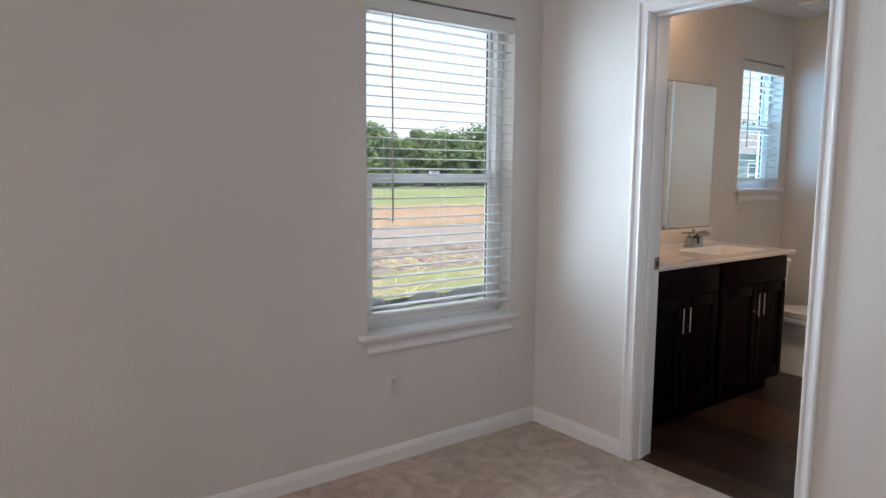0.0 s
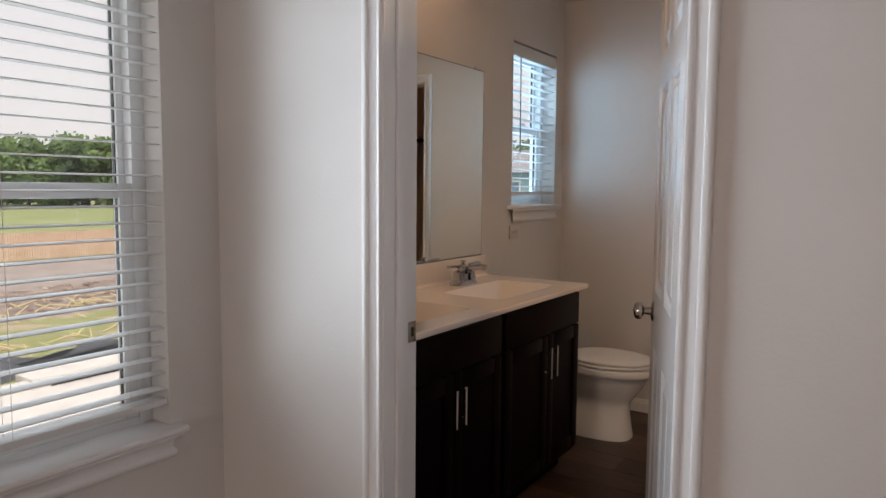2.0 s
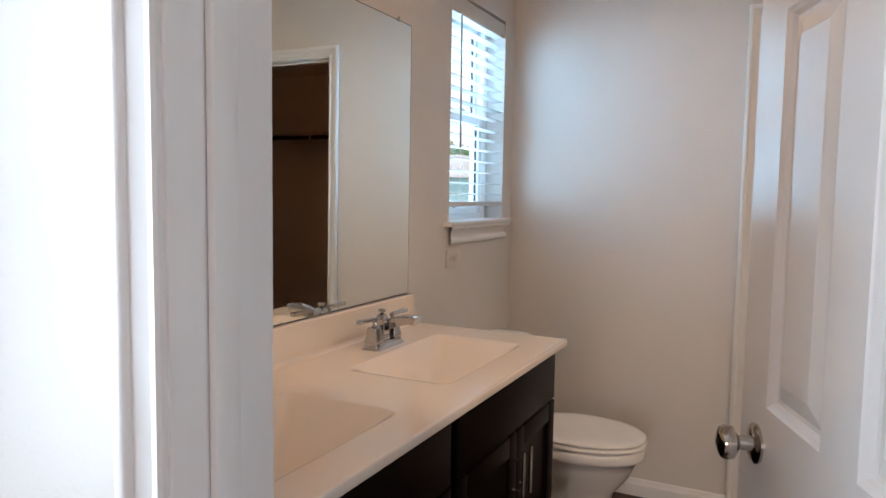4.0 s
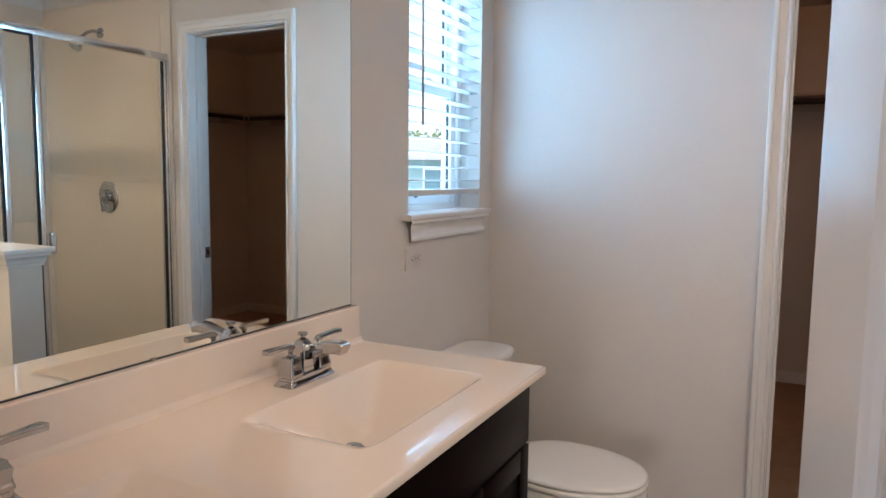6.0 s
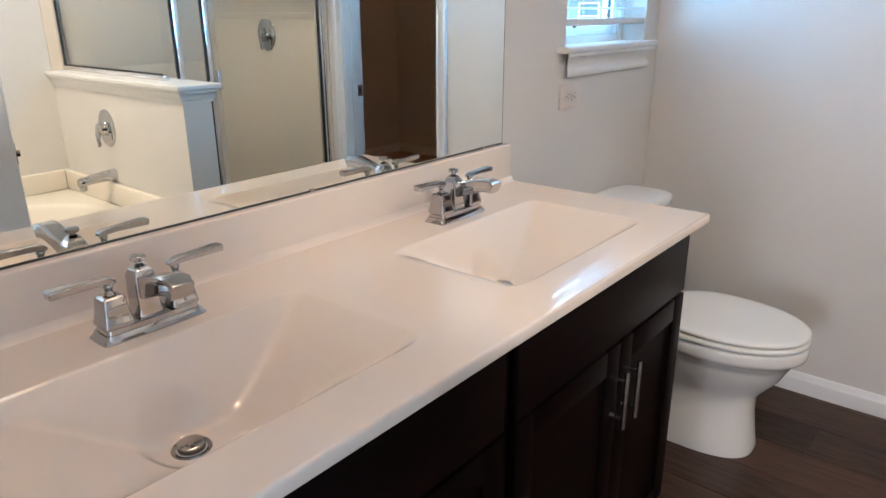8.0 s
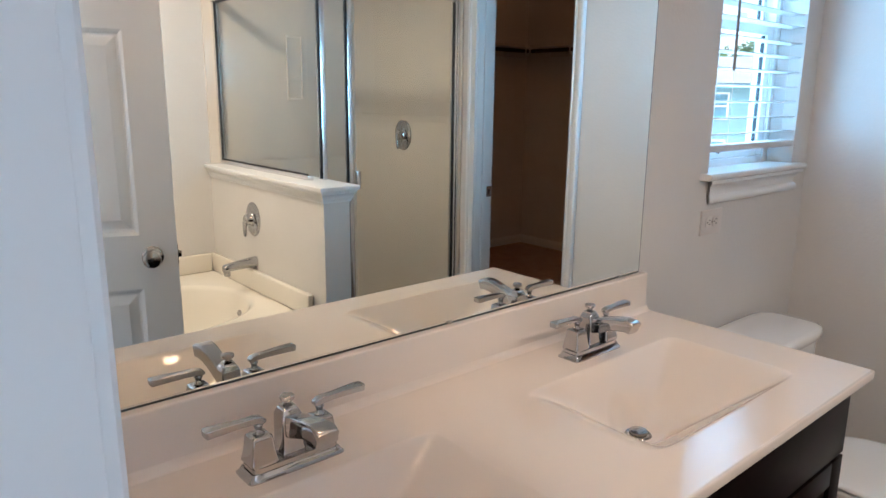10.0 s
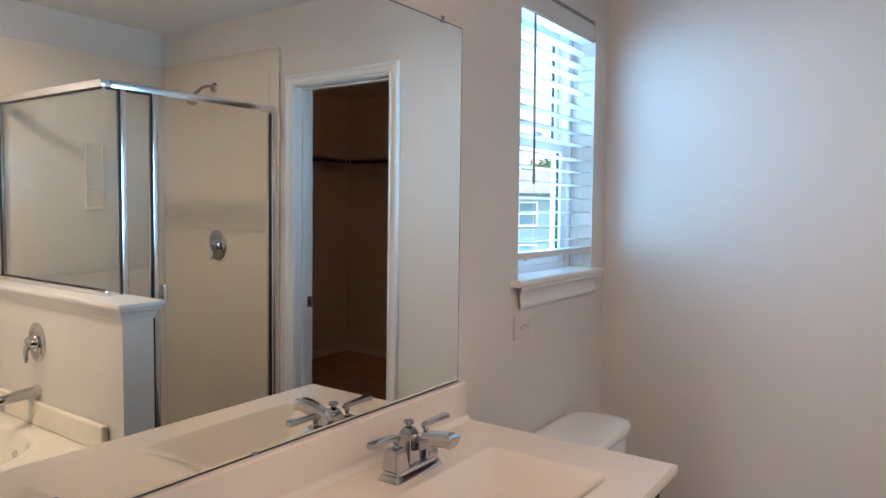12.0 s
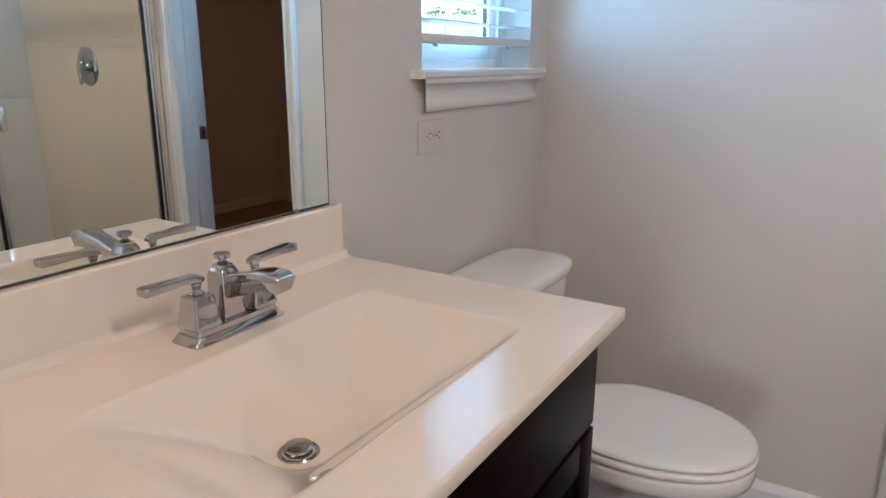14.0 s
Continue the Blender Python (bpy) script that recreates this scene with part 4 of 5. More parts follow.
def shower_surround():
    ob = tagged(new("shower_surround"), "cream moulded shower wall panels with framed relief", "shower surround")
    t = 0.012
    z0, z1 = 0.06, 2.262
    s = bmesh.new()
    box(s, HX0 + 0.002, EF - 0.003, SY + 0.001, SY + t, 1.044, z1, 0.003)
    box(s, HX1 + 0.002, EF - 0.003, SY + 0.001, SY + t, z0, 1.0435, 0.0)
    part("back_panel", s, ACRYLIC, ob)
    e = bmesh.new()
    box(e, EF - t, EF - 0.001, SY + t + 0.001, 0.868, z0, z1, 0.003)
    part("side_panel", e, ACRYLIC, ob)
    h = bmesh.new()
    box(h, HX1 + 0.001, HX1 + t, SY + t + 0.001, SHY - 0.02, z0, 1.020, 0.003)
    part("side_panel", h, ACRYLIC, ob)
    r = bmesh.new()
    box(r, HX0 + 0.085, EF - 0.10, SY + t, SY + t + 0.004, 1.06, 2.165, 0.0015)
    box(r, EF - t - 0.004, EF - t, SY + 0.10, 0.800, 0.25, 2.165, 0.0015)
    part("raised_field", r, ACRYLIC, ob)
    # thin added rib: a soft shadow band across the side panel, put into shape
    b = bmesh.new()
    box(b, EF - t - 0.0085, EF - t - 0.0042, SY + 0.10, 0.800, 1.290, 1.325, 0.002)
    part("shadow_band_rib", b, ACRYLIC, ob)
    n = bmesh.new()
    box(n, 4.765, 4.773, SY + t + 0.004, SY + 0.030, 1.40, 1.78, 0.004)
    box(n, 4.862, 4.870, SY + t + 0.004, SY + 0.030, 1.40, 1.78, 0.004)
    box(n, 4.7735, 4.8615, SY + t + 0.004, SY + 0.034, 1.40, 1.418, 0.004)
    box(n, 4.7735, 4.8615, SY + t + 0.004, SY + 0.034, 1.52, 1.538, 0.004)
    box(n, 4.7735, 4.8615, SY + t + 0.004, SY + 0.030, 1.765, 1.78, 0.004)
    part("soap_shelf", n, ACRYLIC, ob, "moulded soap shelf tower")
    p = bmesh.new()
    box(p, HX1 + 0.013, EF - 0.013, SY + t + 0.001, SHY + 0.035, 0.0, 0.045, 0.006)
    box(p, HX1 + 0.013, EF - 0.013, SHY - 0.045, SHY + 0.035, 0.045, 0.110, 0.012, 3)
    part("shower_pan", p, ACRYLIC, ob, "white shower pan with a raised threshold")
    return ob


shower_surround()


def shower_enclosure():
    ob = tagged(new("shower_enclosure"), "framed glass shower enclosure with bright aluminium rails and a hinged door", "shower enclosure")
    xe = EF - 0.015
    zl = 1.0445
    # side glass on the ledge
    part("header", boxed(SHX - 0.020, SHX + 0.020, SY + 0.014, SHY + 0.022, STOP - 0.032, STOP, bevel=0.003), ALUMINIUM, ob)
    part("header", boxed(SHX + 0.021, xe, SHY - 0.022, SHY + 0.022, STOP - 0.032, STOP, bevel=0.003), ALUMINIUM, ob)
    part("bottom_rail", boxed(SHX - 0.014, SHX + 0.014, SY + 0.014, SHY + 0.012, zl, zl + 0.022, bevel=0.003), ALUMINIUM, ob)
    part("wall_channel", boxed(SHX - 0.014, SHX + 0.014, SY + 0.014, SY + 0.040, zl + 0.023, STOP - 0.033, bevel=0.003), ALUMINIUM, ob)
    part("pane", boxed(SHX - 0.003, SHX + 0.003, SY + 0.040, SHY - 0.004, zl + 0.020, STOP - 0.030), SHOWERGLASS, ob, "clear fixed glass panel", None)
    part("pane", boxed(SHX + 0.006, HX1 - 0.001, SHY - 0.003, SHY + 0.003, zl + 0.003, STOP - 0.030), SHOWERGLASS, ob, "narrow clear glass panel", None)
    part("pane", boxed(HX1 + 0.026, 4.548, SHY - 0.003, SHY + 0.003, 0.135, STOP - 0.030), SHOWERGLASS, ob, "clear fixed glass panel", None)
    g = bmesh.new()
    box(g, SHX - 0.0145, SHX - 0.004, SY + 0.040, SY + 0.047, zl + 0.023, STOP - 0.034)
    box(g, SHX - 0.0105, SHX - 0.004, SY + 0.047, SHY - 0.006, STOP - 0.040, STOP - 0.0325)
    box(g, SHX - 0.0105, SHX - 0.004, SY + 0.047, SHY - 0.006, zl + 0.0225, zl + 0.029)
    box(g, HX1 - 0.008, HX1 - 0.001, SHY + 0.004, SHY + 0.012, zl + 0.004, STOP - 0.034)
    box(g, SHX + 0.006, HX1 - 0.001, SHY + 0.004, SHY + 0.012, STOP - 0.040, STOP - 0.0325)
    box(g, HX1 + 0.026, 4.548, SHY + 0.004, SHY + 0.012, STOP - 0.040, STOP - 0.0325)
    box(g, 4.541, 4.548, SHY + 0.004, SHY + 0.012, 0.14, STOP - 0.034)
    box(g, xe - 0.034, xe - 0.027, SHY + 0.004, SHY + 0.013, 0.14, STOP - 0.04)
    part("gasket", g, GASKET, ob, "black glazing gasket")
    part("corner_post", boxed(HX1 - 0.0005, HX1 + 0.026, SHY - 0.018, SHY + 0.018, 0.111, STOP - 0.033, bevel=0.003), ALUMINIUM, ob)
    part("strike_post", boxed(4.549, 4.575, SHY - 0.018, SHY + 0.018, 0.111, STOP - 0.033, bevel=0.003), ALUMINIUM, ob)
    wp = bmesh.new()
    box(wp, xe - 0.026, xe - 0.013, SHY - 0.020, SHY + 0.022, 0.111, STOP - 0.033, 0.003)
    box(wp, xe - 0.012, xe, SHY - 0.024, SHY + 0.028, 0.111, STOP - 0.033, 0.003)
    part("wall_post", wp, ALUMINIUM, ob)
    part("sill_rail", boxed(HX1 + 0.027, 4.548, SHY - 0.018, SHY + 0.018, 0.111, 0.135, bevel=0.003), ALUMINIUM, ob)
    dx0, dx1 = 4.578, xe - 0.035
    d = part("shower_door", boxed(dx0, dx1, SHY + 0.003, SHY + 0.009, 0.125, STOP - 0.040), SHOWERGLASS, ob, "clear hinged glass door", None)
    h = bmesh.new()
    box(h, dx0 + 0.004, dx0 + 0.026, SHY + 0.010, SHY + 0.036, 0.985, 1.075, 0.004)
    part("door_pull", h, ALUMINIUM, d, "small square aluminium pull")
    part("door_rail", boxed(dx0, dx1, SHY - 0.004, SHY + 0.016, 0.113, 0.124, bevel=0.002), ALUMINIUM, d)
    return ob


enclosure = shower_enclosure()
for pane in enclosure.children:
    if pane.name.startswith(("pane", "shower_door")):
        pane.visible_shadow = False


def shower_head():
    ob = thing("showerhead", "chrome shower head on a bent arm", "shower head", (EF - 0.012, 0.340, 2.098))
    part("flange", tube(bmesh.new(), [(0, 0, 0), (-0.006, 0, 0), (-0.014, 0, 0)], [0.030, 0.029, 0.014], 24), CHROME, ob)
    part("arm", tube(bmesh.new(), [(-0.004, 0, 0), (-0.045, 0, 0.004), (-0.085, 0, -0.012), (-0.120, 0, -0.045)], 0.0095, 12), CHROME, ob)
    part("head", tube(bmesh.new(), [(-0.112, 0, -0.038), (-0.124, 0, -0.052), (-0.136, 0, -0.068), (-0.156, 0, -0.092), (-0.160, 0, -0.097)], [0.011, 0.015, 0.019, 0.036, 0.034], 24), CHROME, ob)


shower_head()

# ---- closet ----


def closet_shelf(label, x0, x1, y0, y1, rod, brackets):
    ob = tagged(new("closet_shelf"), label, "shelf")
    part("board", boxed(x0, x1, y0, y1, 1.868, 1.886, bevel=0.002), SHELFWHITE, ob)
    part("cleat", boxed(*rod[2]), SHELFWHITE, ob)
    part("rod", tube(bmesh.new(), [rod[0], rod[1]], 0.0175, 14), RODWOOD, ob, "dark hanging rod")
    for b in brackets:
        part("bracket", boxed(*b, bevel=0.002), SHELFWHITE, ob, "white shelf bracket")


closet_shelf("closet shelf with hanging rod on the far wall", CX1 - 0.30, CX1 - 0.001, CY0 + 0.31, CY1 - 0.01,
             ((CX1 - 0.28, CY0 + 0.31, 1.835), (CX1 - 0.28, CY1 - 0.01, 1.835), (CX1 - 0.02, CX1 - 0.001, CY0 + 0.31, CY1 - 0.01, 1.795, 1.867)),
             [(CX1 - 0.30, CX1 - 0.021, yy, yy + 0.012, 1.80, 1.8675) for yy in (-0.2, 0.6, 1.4, 2.2)])
closet_shelf("closet shelf with hanging rod on the end wall", EB + 0.02, CX1 - 0.001, CY0 + 0.001, CY0 + 0.30,
             ((EB + 0.02, CY0 + 0.28, 1.835), (CX1 - 0.30, CY0 + 0.28, 1.835), (EB + 0.02, CX1 - 0.001, CY0 + 0.001, CY0 + 0.02, 1.795, 1.867)),
             [(xx, xx + 0.012, CY0 + 0.021, CY0 + 0.30, 1.80, 1.8675) for xx in (5.9, 6.7, 7.4)])

# ---- vanity light over the mirror ----


def vanity_light():
    ob = tagged(new("vanity_light"), "three-bulb nickel vanity light over the mirror", "wall lamp")
    part("back_plate", boxed(2.95, 3.75, NY - 0.025, NY - 0.001, 2.345, 2.425, bevel=0.006), NICKEL, ob)
    for x in (3.05, 3.35, 3.65):
        part("arm", tube(bmesh.new(), [(x, NY - 0.02, 2.385), (x, NY - 0.09, 2.39), (x, NY - 0.15, 2.425)], 0.008, 10), NICKEL, ob)
        part("socket_cup", tube(bmesh.new(), [(x, NY - 0.155, 2.412), (x, NY - 0.165, 2.445)], [0.024, 0.03], 16), NICKEL, ob)


vanity_light()


def ceiling_light(x, y, label):
    ob = thing("ceiling_light", label, "ceiling lamp", (x, y, CEIL))
    part("canopy", loft(bmesh.new(), [oval(0, 0, z, r, r, 32) for z, r in ((-0.001, 0.15), (-0.008, 0.15), (-0.012, 0.14))]), TRIM, ob)


ceiling_light(3.50, 0.52, "flush round white ceiling light in the bathroom")
# the closet's fixture is unseen, added to go with its lamp
ceiling_light(6.45, 1.00, "unseen flush round white ceiling light added in the dim closet")


def exhaust_vent(x, y):
    ob = thing("ceiling_vent", "white slatted exhaust fan grille in the bathroom ceiling", "ceiling vent", (x, y, CEIL))
    fr = bmesh.new()
    for a in ((-0.14, 0.14, -0.14, -0.115), (-0.14, 0.14, 0.115, 0.14), (-0.14, -0.115, -0.1149, 0.1149), (0.115, 0.14, -0.1149, 0.1149)):
        box(fr, *a, -0.018, -0.001, 0.004)
    part("frame", fr, VINYL, ob)
    part("backing", boxed(-0.114, 0.114, -0.114, 0.114, -0.004, -0.001), GASKET, ob, "dark opening behind the slats")
    for i in range(11):
        part("slat", boxed(-0.114, 0.114, -0.108 + i * 0.0205, -0.097 + i * 0.0205, -0.016, -0.006, bevel=0.002), VINYL, ob)


exhaust_vent(4.90, 2.28)

# ---- outside ----


def earthy(name, stops, scale, relief=0.05):
    m, n, l, b = mat(name, stops[0][1], 0.95, 0, 0.1)
    v = coords(n, l)
    f = noise_at(n, l, v, scale, 6.0, 0.65, 0.4)
    l.new(ramp(n, l, f, stops), b.inputs["Base Color"])
    bump(n, l, b, noise_at(n, l, v, scale * 6, 4.0), 0.8, relief)
    return m


FIELD = earthy("field_grass", [(0.3, (0.20, 0.25, 0.11)), (0.7, (0.33, 0.36, 0.18))], 0.08)
LAWN = earthy("verge_grass", [(0.38, (0.42, 0.35, 0.25)), (0.5, (0.24, 0.26, 0.11)), (0.68, (0.34, 0.35, 0.17))], 0.7)
DIRT = earthy("bare_dirt", [(0.36, (0.20, 0.145, 0.125)), (0.52, (0.34, 0.27, 0.235)), (0.68, (0.54, 0.47, 0.41))], 1.3, 0.25)
GRAVEL = earthy("gravel_road", [(0.3, (0.26, 0.22, 0.20)), (0.7, (0.40, 0.35, 0.32))], 0.9)
BANK = earthy("sandy_bank", [(0.3, (0.52, 0.36, 0.25)), (0.7, (0.66, 0.50, 0.37))], 0.7)
SILT = mat("black_silt_fabric", (0.09, 0.10, 0.115), 0.7)[0]


def leafy(name, dark, light):
    m, n, l, b = mat(name, light, 0.7, 0, 0.2)
    g = n.new("ShaderNodeNewGeometry")
    l.new(ramp(n, l, g.outputs["Random Per Island"], [(0.0, dark), (1.0, light)]), b.inputs["Base Color"])
    return m


LEAF = leafy("oak_leaves", (0.055, 0.11, 0.035), (0.17, 0.26, 0.095))
BARK = painted("bark", (0.12, 0.09, 0.07), 0.9, 20, 0.02, 0.8, 0.2)


def sheet(name, x0, x1, y0, y1, z, material, label, cat):
    bm = bmesh.new()
    bm.faces.new([bm.verts.new(p) for p in ((x0, y0, z), (x1, y0, z), (x1, y1, z), (x0, y1, z))])
    return setting(name, bm, material, label, cat, None)


GZ = GROUND
sheet("ground", -900, 900, -900, 900, GZ, FIELD, "wide green field under an overcast sky", "ground")
sheet("road_concrete", -80, 160, 6.0, 16.6, GZ + 0.03, CONCRETE, "pale concrete street", "road")
setting("kerb", boxed(-80, 160, 16.6, 16.9, GZ - 0.1, GZ + 0.20, bevel=0.04), CONCRETE, "pale concrete kerb", "kerb")
sheet("verge", -80, 160, 16.9, 24.5, GZ + 0.10, LAWN, "patchy grass verge", "verge")
sheet("ground_dirt", -80, 160, 24.5, 32.5, GZ + 0.06, DIRT, "churned bare dirt of a building plot", "dirt ground")
sheet("road_gravel", -80, 160, 32.5, 44, GZ + 0.04, GRAVEL, "grey gravel track", "gravel track")


def privacy_fence(x0, x1, y):
    ob = tagged(new("fence"), "long tan wooden privacy fence behind the building plot", "fence")
    n = int((x1 - x0) / 2.4)
    first = None
    for i in range(n):
        if first is None:
            bm = bmesh.new()
            for k in range(16):
                h = 1.72 + 0.02 * math.sin(k * 2.3)
                box(bm, k * 0.15, k * 0.15 + 0.138, -0.012, 0.012, 0.05, h)
            box(bm, 0, 2.4, 0.012, 0.05, 0.4, 0.49)
            box(bm, 0, 2.4, 0.012, 0.05, 1.3, 1.39)
            p = first = part("fence_panel", bm, BANK, ob, "", None)
        else:
            p = new("fence_panel", first.data)
            p.parent = ob
        p.location = (x0 + i * 2.4, y, GZ)


privacy_fence(-30, 130, 44.4)


def kerb_inlet(x):
    ob = tagged(new("storm_drain"), "concrete kerb storm drain with a dark slot", "storm drain")
    part("hood", boxed(x - 1.4, x + 1.4, 16.52, 17.3, GZ + 0.02, GZ + 0.28, bevel=0.03), CONCRETE, ob)
    part("slot", boxed(x - 1.0, x + 1.0, 16.50, 16.53, GZ + 0.05, GZ + 0.19), GASKET, ob, "dark drain slot")


kerb_inlet(9.9)


def silt_fence(x0, x1, y):
    ob = tagged(new("silt_fence"), "sagging black silt fence along the verge", "silt fence")
    bm = bmesh.new()
    n = 40
    rows = []
    for k in (0, 1):
        rows.append([(x0 + (x1 - x0) * i / n, y + 0.25 * math.sin(i * 0.9) + k * 0.1, GZ + 0.1 + k * (0.36 + 0.05 * math.sin(i * 1.7) + 0.04 * math.sin(i * 0.61))) for i in range(n + 1)])
    pts = [p for p in rows[0]] + [p for p in rows[1][::-1]]
    loft(bm, [[(a, b, c) for a, b, c in pts], [(a, b + 0.04, c) for a, b, c in pts]])
    part("fabric", bm, SILT, ob)


silt_fence(4.0, 16.0, 18.0)


def straw_litter(x0, x1, y0, y1, count, seed):
    """Scraps of straw and lath on the dirt, too many to tell apart."""
    rnd = random.Random(seed)
    bm = bmesh.new()
    for _ in range(count):
        cx, cy = rnd.uniform(x0, x1), rnd.gauss((y0 + y1) / 2, (y1 - y0) / 4)
        a, h = rnd.uniform(0, 3.14), rnd.uniform(0.15, 0.55)
        dx, dy = math.cos(a) * h, math.sin(a) * h
        tube(bm, [(cx - dx, cy - dy, GZ + 0.09), (cx + dx, cy + dy, GZ + 0.12 + rnd.uniform(0, 0.22))], 0.022, 5)
    tagged(new("straw_litter", mesh_of("straw_litter", bm, STRAW)), "pale straw and lath scraps strewn over the dirt", "straw litter", kind="stuff")


def marker_stake(x, y, h):
    ob = thing("marker_stake", "yellow wooden survey stake in the verge", "stake", (x, y, GZ + 0.1), group="survey stakes")
    bm = boxed(-0.03, 0.03, -0.015, 0.015, -0.2, h, bevel=0.004)
    part("stake", bm, STRAW, ob)


def dirt_clods(x0, x1, y0, y1, count, seed):
    rnd = random.Random(seed)
    bm = bmesh.new()
    for _ in range(count):
        cx, cy, r = rnd.uniform(x0, x1), rnd.uniform(y0, y1), rnd.uniform(0.08, 0.32)
        m = Matrix.Translation((cx, cy, GZ + 0.06)) @ Matrix.Rotation(rnd.uniform(0, 6), 4, "Z") @ Matrix.Diagonal((r, r * rnd.uniform(0.5, 1), r * rnd.uniform(0.35, 0.7), 1))
        bmesh.ops.create_icosphere(bm, subdivisions=1, radius=1, matrix=m)
    tagged(new("dirt_clods", mesh_of("dirt_clods", bm, DIRT)), "brown clods of turned earth on the building plot", "dirt clods", kind="stuff")


def sand_heap(x, y, r, h):
    ob = thing("fabric_heap", "crumpled heap of black silt fabric by the kerb", "fabric heap", (x, y, GZ + 0.1))
    bm = loft(bmesh.new(), [[(p[0] * (1 + 0.16 * math.sin(i * 2.1 + k)), p[1] * (1 + 0.2 * math.sin(i * 1.3 + k * 2)), p[2]) for i, p in enumerate(oval(0, 0, z, r * g, r * 0.45 * g, 18))] for k, (z, g) in enumerate(((-0.05, 1.0), (h * 0.4, 0.9), (h * 0.8, 0.6), (h, 0.2)))])
    part("heap", bm, SILT, ob, "", 50)


STRAW = painted("pale_straw", (0.62, 0.52, 0.28), 0.8, 20, 0.003, 0.4, 0.12)
straw_litter(4.0, 22.0, 24.0, 28.5, 150, 5)
straw_litter(6.0, 16.0, 19.5, 21.5, 45, 9)
dirt_clods(2.0, 26.0, 25.0, 32.0, 160, 3)
sand_heap(7.6, 17.9, 1.3, 0.45)
for stake_x, stake_y in ((9.1, 21.2), (13.4, 20.4), (16.2, 23.0)):
    marker_stake(stake_x, stake_y, 0.55)


def tree(x, y, h, r, seed):
    rnd = random.Random(seed)
    ob = thing("tree", "broad green oak at the edge of the field", "tree", (x, y, GZ), group="distant trees")
    t = bmesh.new()
    tube(t, [(0, 0, 0), (0.1, 0, h * 0.25), (0, 0.1, h * 0.5)], [0.35, 0.25, 0.15], 8)
    for i in range(5):
        a = rnd.uniform(0, 6.3)
        tube(t, [(0.05, 0, h * (0.25 + 0.05 * i)), (math.cos(a) * r * 0.5, math.sin(a) * r * 0.5, h * (0.5 + 0.06 * i))], [0.12, 0.04], 6)
    part("trunk", t, BARK, ob)
    verts, faces = [], []
    lumps = [(rnd.gauss(0, r * 0.45), rnd.gauss(0, r * 0.45), h * rnd.uniform(0.06, 0.86), r * rnd.uniform(0.28, 0.5)) for _ in range(34)]
    for cx, cy, cz, cr in lumps:
        for _ in range(170):
            v = Vector((rnd.gauss(0, 1), rnd.gauss(0, 1), rnd.gauss(0, 0.8))).normalized() * cr * rnd.uniform(0.55, 1.08)
            c = Vector((cx, cy, cz)) + v
            if c.z < 0.1:
                continue
            u = Vector((rnd.uniform(-1, 1), rnd.uniform(-1, 1), rnd.uniform(-1, 1))).normalized()
            w = u.orthogonal().normalized()
            s = rnd.uniform(0.35, 0.75)
            k = len(verts)
            verts += [tuple(c + u * s), tuple(c + w * s * 0.7), tuple(c - u * s), tuple(c - w * s * 0.7)]
            faces.append((k, k + 1, k + 2, k + 3))
    me = bpy.data.meshes.new("crown")
    me.from_pydata(verts, [], faces)
    me.materials.append(LEAF)
    cr = new("crown", me)
    cr.parent = ob
    return ob


for i in range(40):
    rr = random.Random(100 + i)
    far, az = 178 + rr.uniform(-9, 12), radians(8 + i * 1.75 + rr.uniform(-0.5, 0.5))
    tree(far * math.sin(az), far * math.cos(az), rr.uniform(12.0, 18.0), rr.uniform(5.5, 8.0), i)



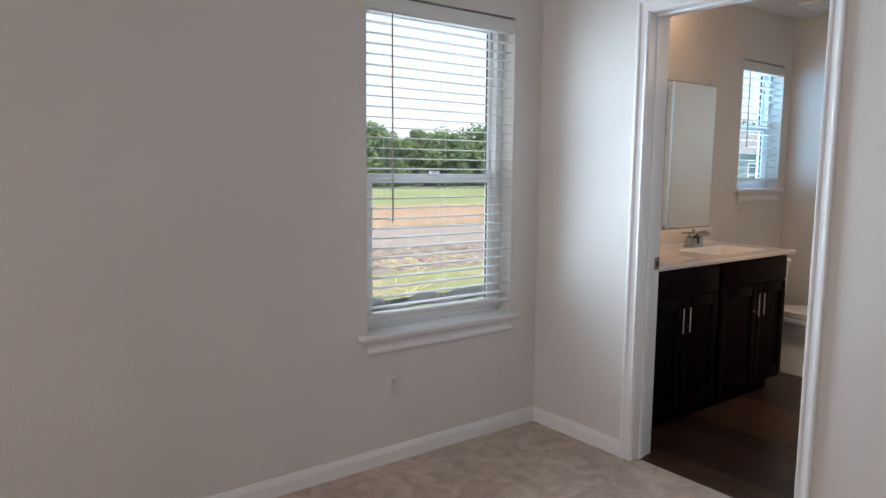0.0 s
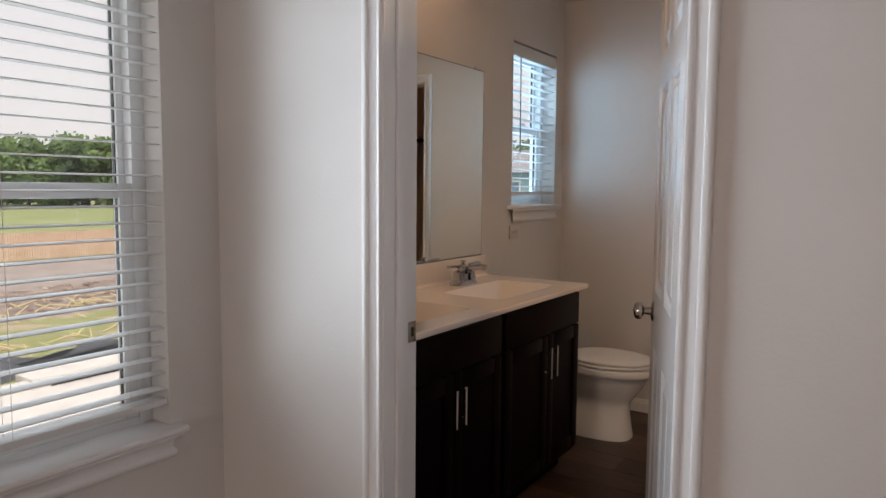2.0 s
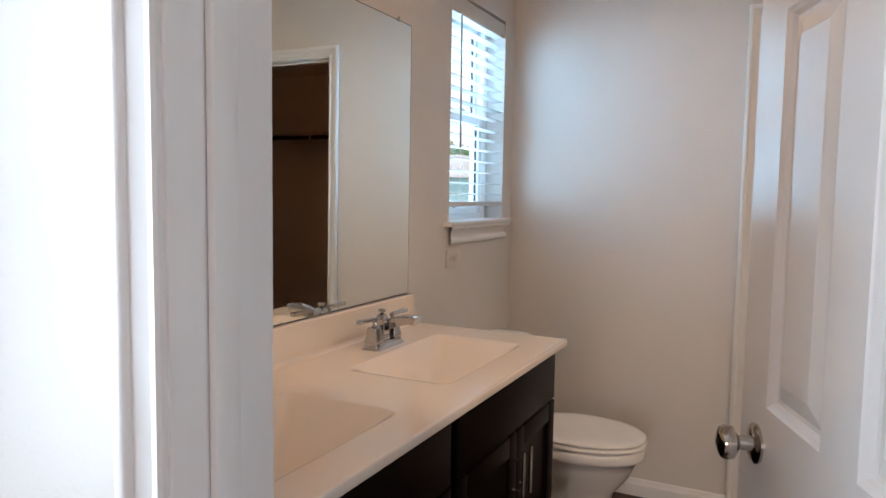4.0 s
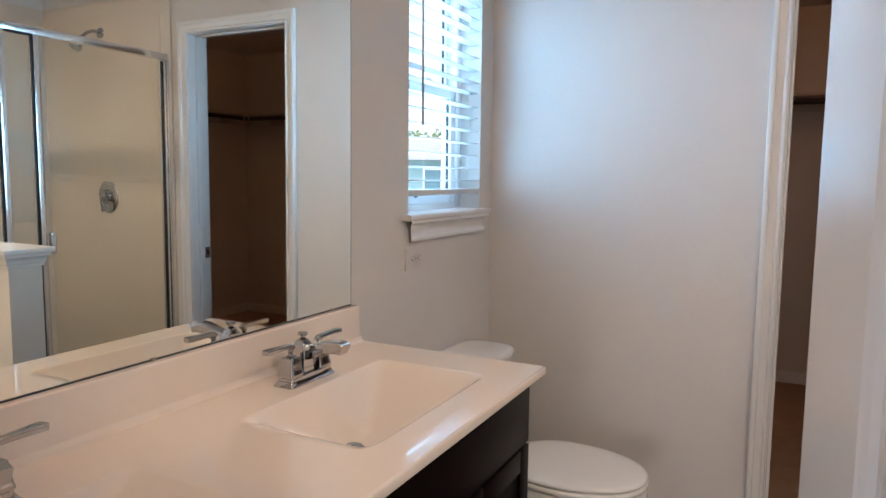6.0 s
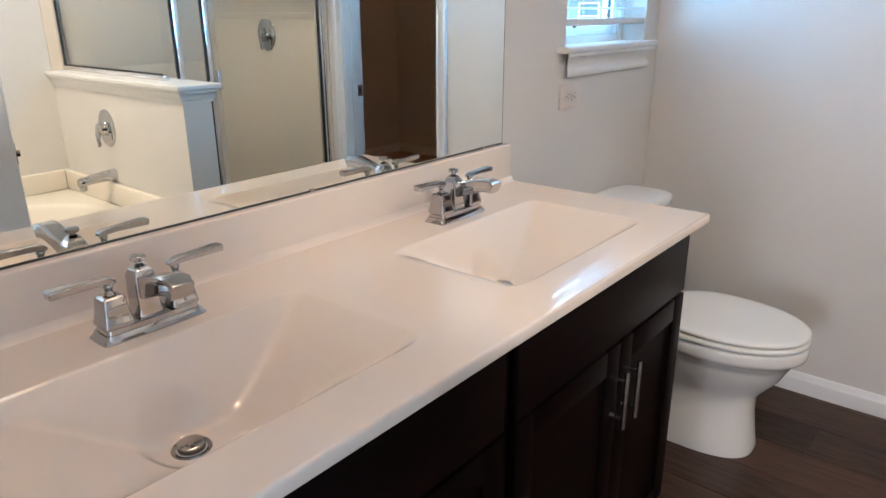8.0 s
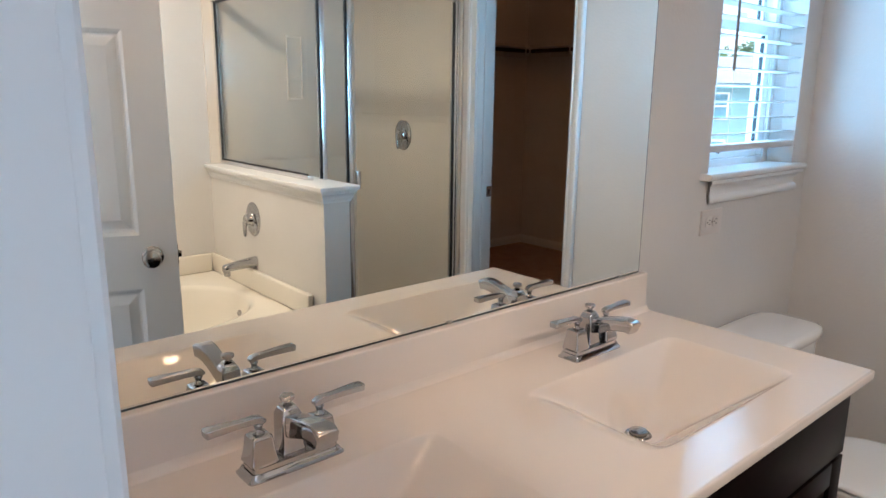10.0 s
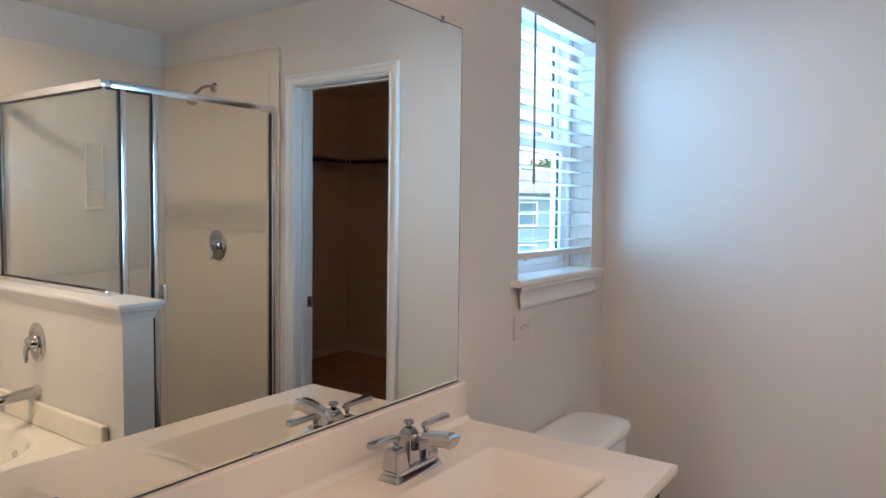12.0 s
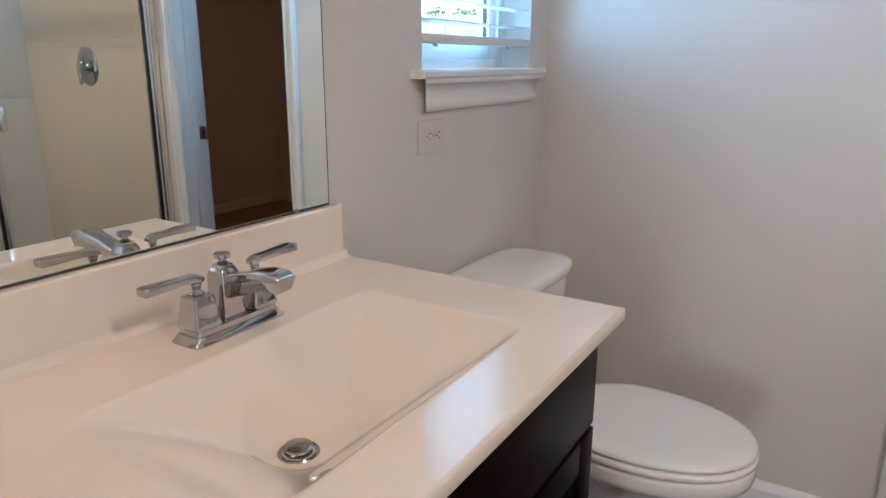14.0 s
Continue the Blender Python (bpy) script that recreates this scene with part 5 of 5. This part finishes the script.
def neighbour_house(x, y, turn):
    ob = thing("house", "blue-grey sided two-storey neighbouring house with white trim", "house", (x, y, GZ), turn)
    w, d, h = 7.0, 5.0, 5.6
    siding = bmesh.new()
    box(siding, -w, w, -d, d, 0, h)
    wall = part("wall", siding, SIDING, ob)
    for i in range(24):
        part("lap_board", boxed(-w - 0.02, w + 0.02, -d - 0.03, -d - 0.001, 0.15 + i * 0.225, 0.35 + i * 0.225), SIDING, wall)
    rf = bmesh.new()
    loft(rf, [[(-w - 0.5, -d - 0.5, h), (w + 0.5, -d - 0.5, h), (w + 0.5, d + 0.5, h), (-w - 0.5, d + 0.5, h)], [(-w * 0.4, -0.1, h + 1.7), (w * 0.4, -0.1, h + 1.7), (w * 0.4, 0.1, h + 1.7), (-w * 0.4, 0.1, h + 1.7)]])
    part("roof", rf, ROOFING, ob, "grey shingle hip roof")
    for wx in (-4.5, 0.0, 4.5):
        for wz in (1.0, 3.6):
            fr = bmesh.new()
            for a in ((-0.6, 0.6, 0.0, 0.1), (-0.6, 0.6, 1.4, 1.5), (-0.6, -0.5, 0.1, 1.4), (0.5, 0.6, 0.1, 1.4), (-0.5, 0.5, 0.71, 0.79)):
                box(fr, wx + a[0], wx + a[1], -d - 0.09, -d - 0.031, wz + a[2], wz + a[3])
            wn_ = part("window", fr, VINYL, ob, "white framed window")
            part("pane", boxed(wx - 0.5, wx + 0.5, -d - 0.06, -d - 0.05, wz + 0.1, wz + 1.4), DARKPANE, wn_)


SIDING = painted("blue_grey_siding", (0.24, 0.41, 0.48), 0.7, 30, 0.002, 0.3, 0.04)
ROOFING = painted("grey_shingles", (0.30, 0.30, 0.31), 0.9, 12, 0.02, 0.6, 0.1)
DARKPANE = mat("dark_window_pane", (0.12, 0.24, 0.32), 0.1)[0]
neighbour_house(44, 24, -58)

# ---- floor planks ----
plank_w, plank_l = 0.18, 1.22
plank_meshes = {}
px = WF + 0.048
row = 0
while px < EF + 0.056:
    xw = min(plank_w - 0.0015, EF + 0.056 - px)
    py = SY - 0.09 - (row * 0.43) % plank_l
    while py < NY - 0.01:
        a, b = max(py, SY - 0.09), min(py + plank_l - 0.0015, NY - 0.004)
        if b - a > 0.02:
            key = (round(xw, 4), round(b - a, 4))
            if key not in plank_meshes:
                plank_meshes[key] = mesh_of("plank", boxed(0, xw, 0, b - a, -0.004, 0.0, bevel=0.0008, seg=1), PLANK)
            ob = new("plank", plank_meshes[key])
            ob.parent = bath_floor
            ob.location = (px, a, 0.0)
        py += plank_l
    px += plank_w
    row += 1
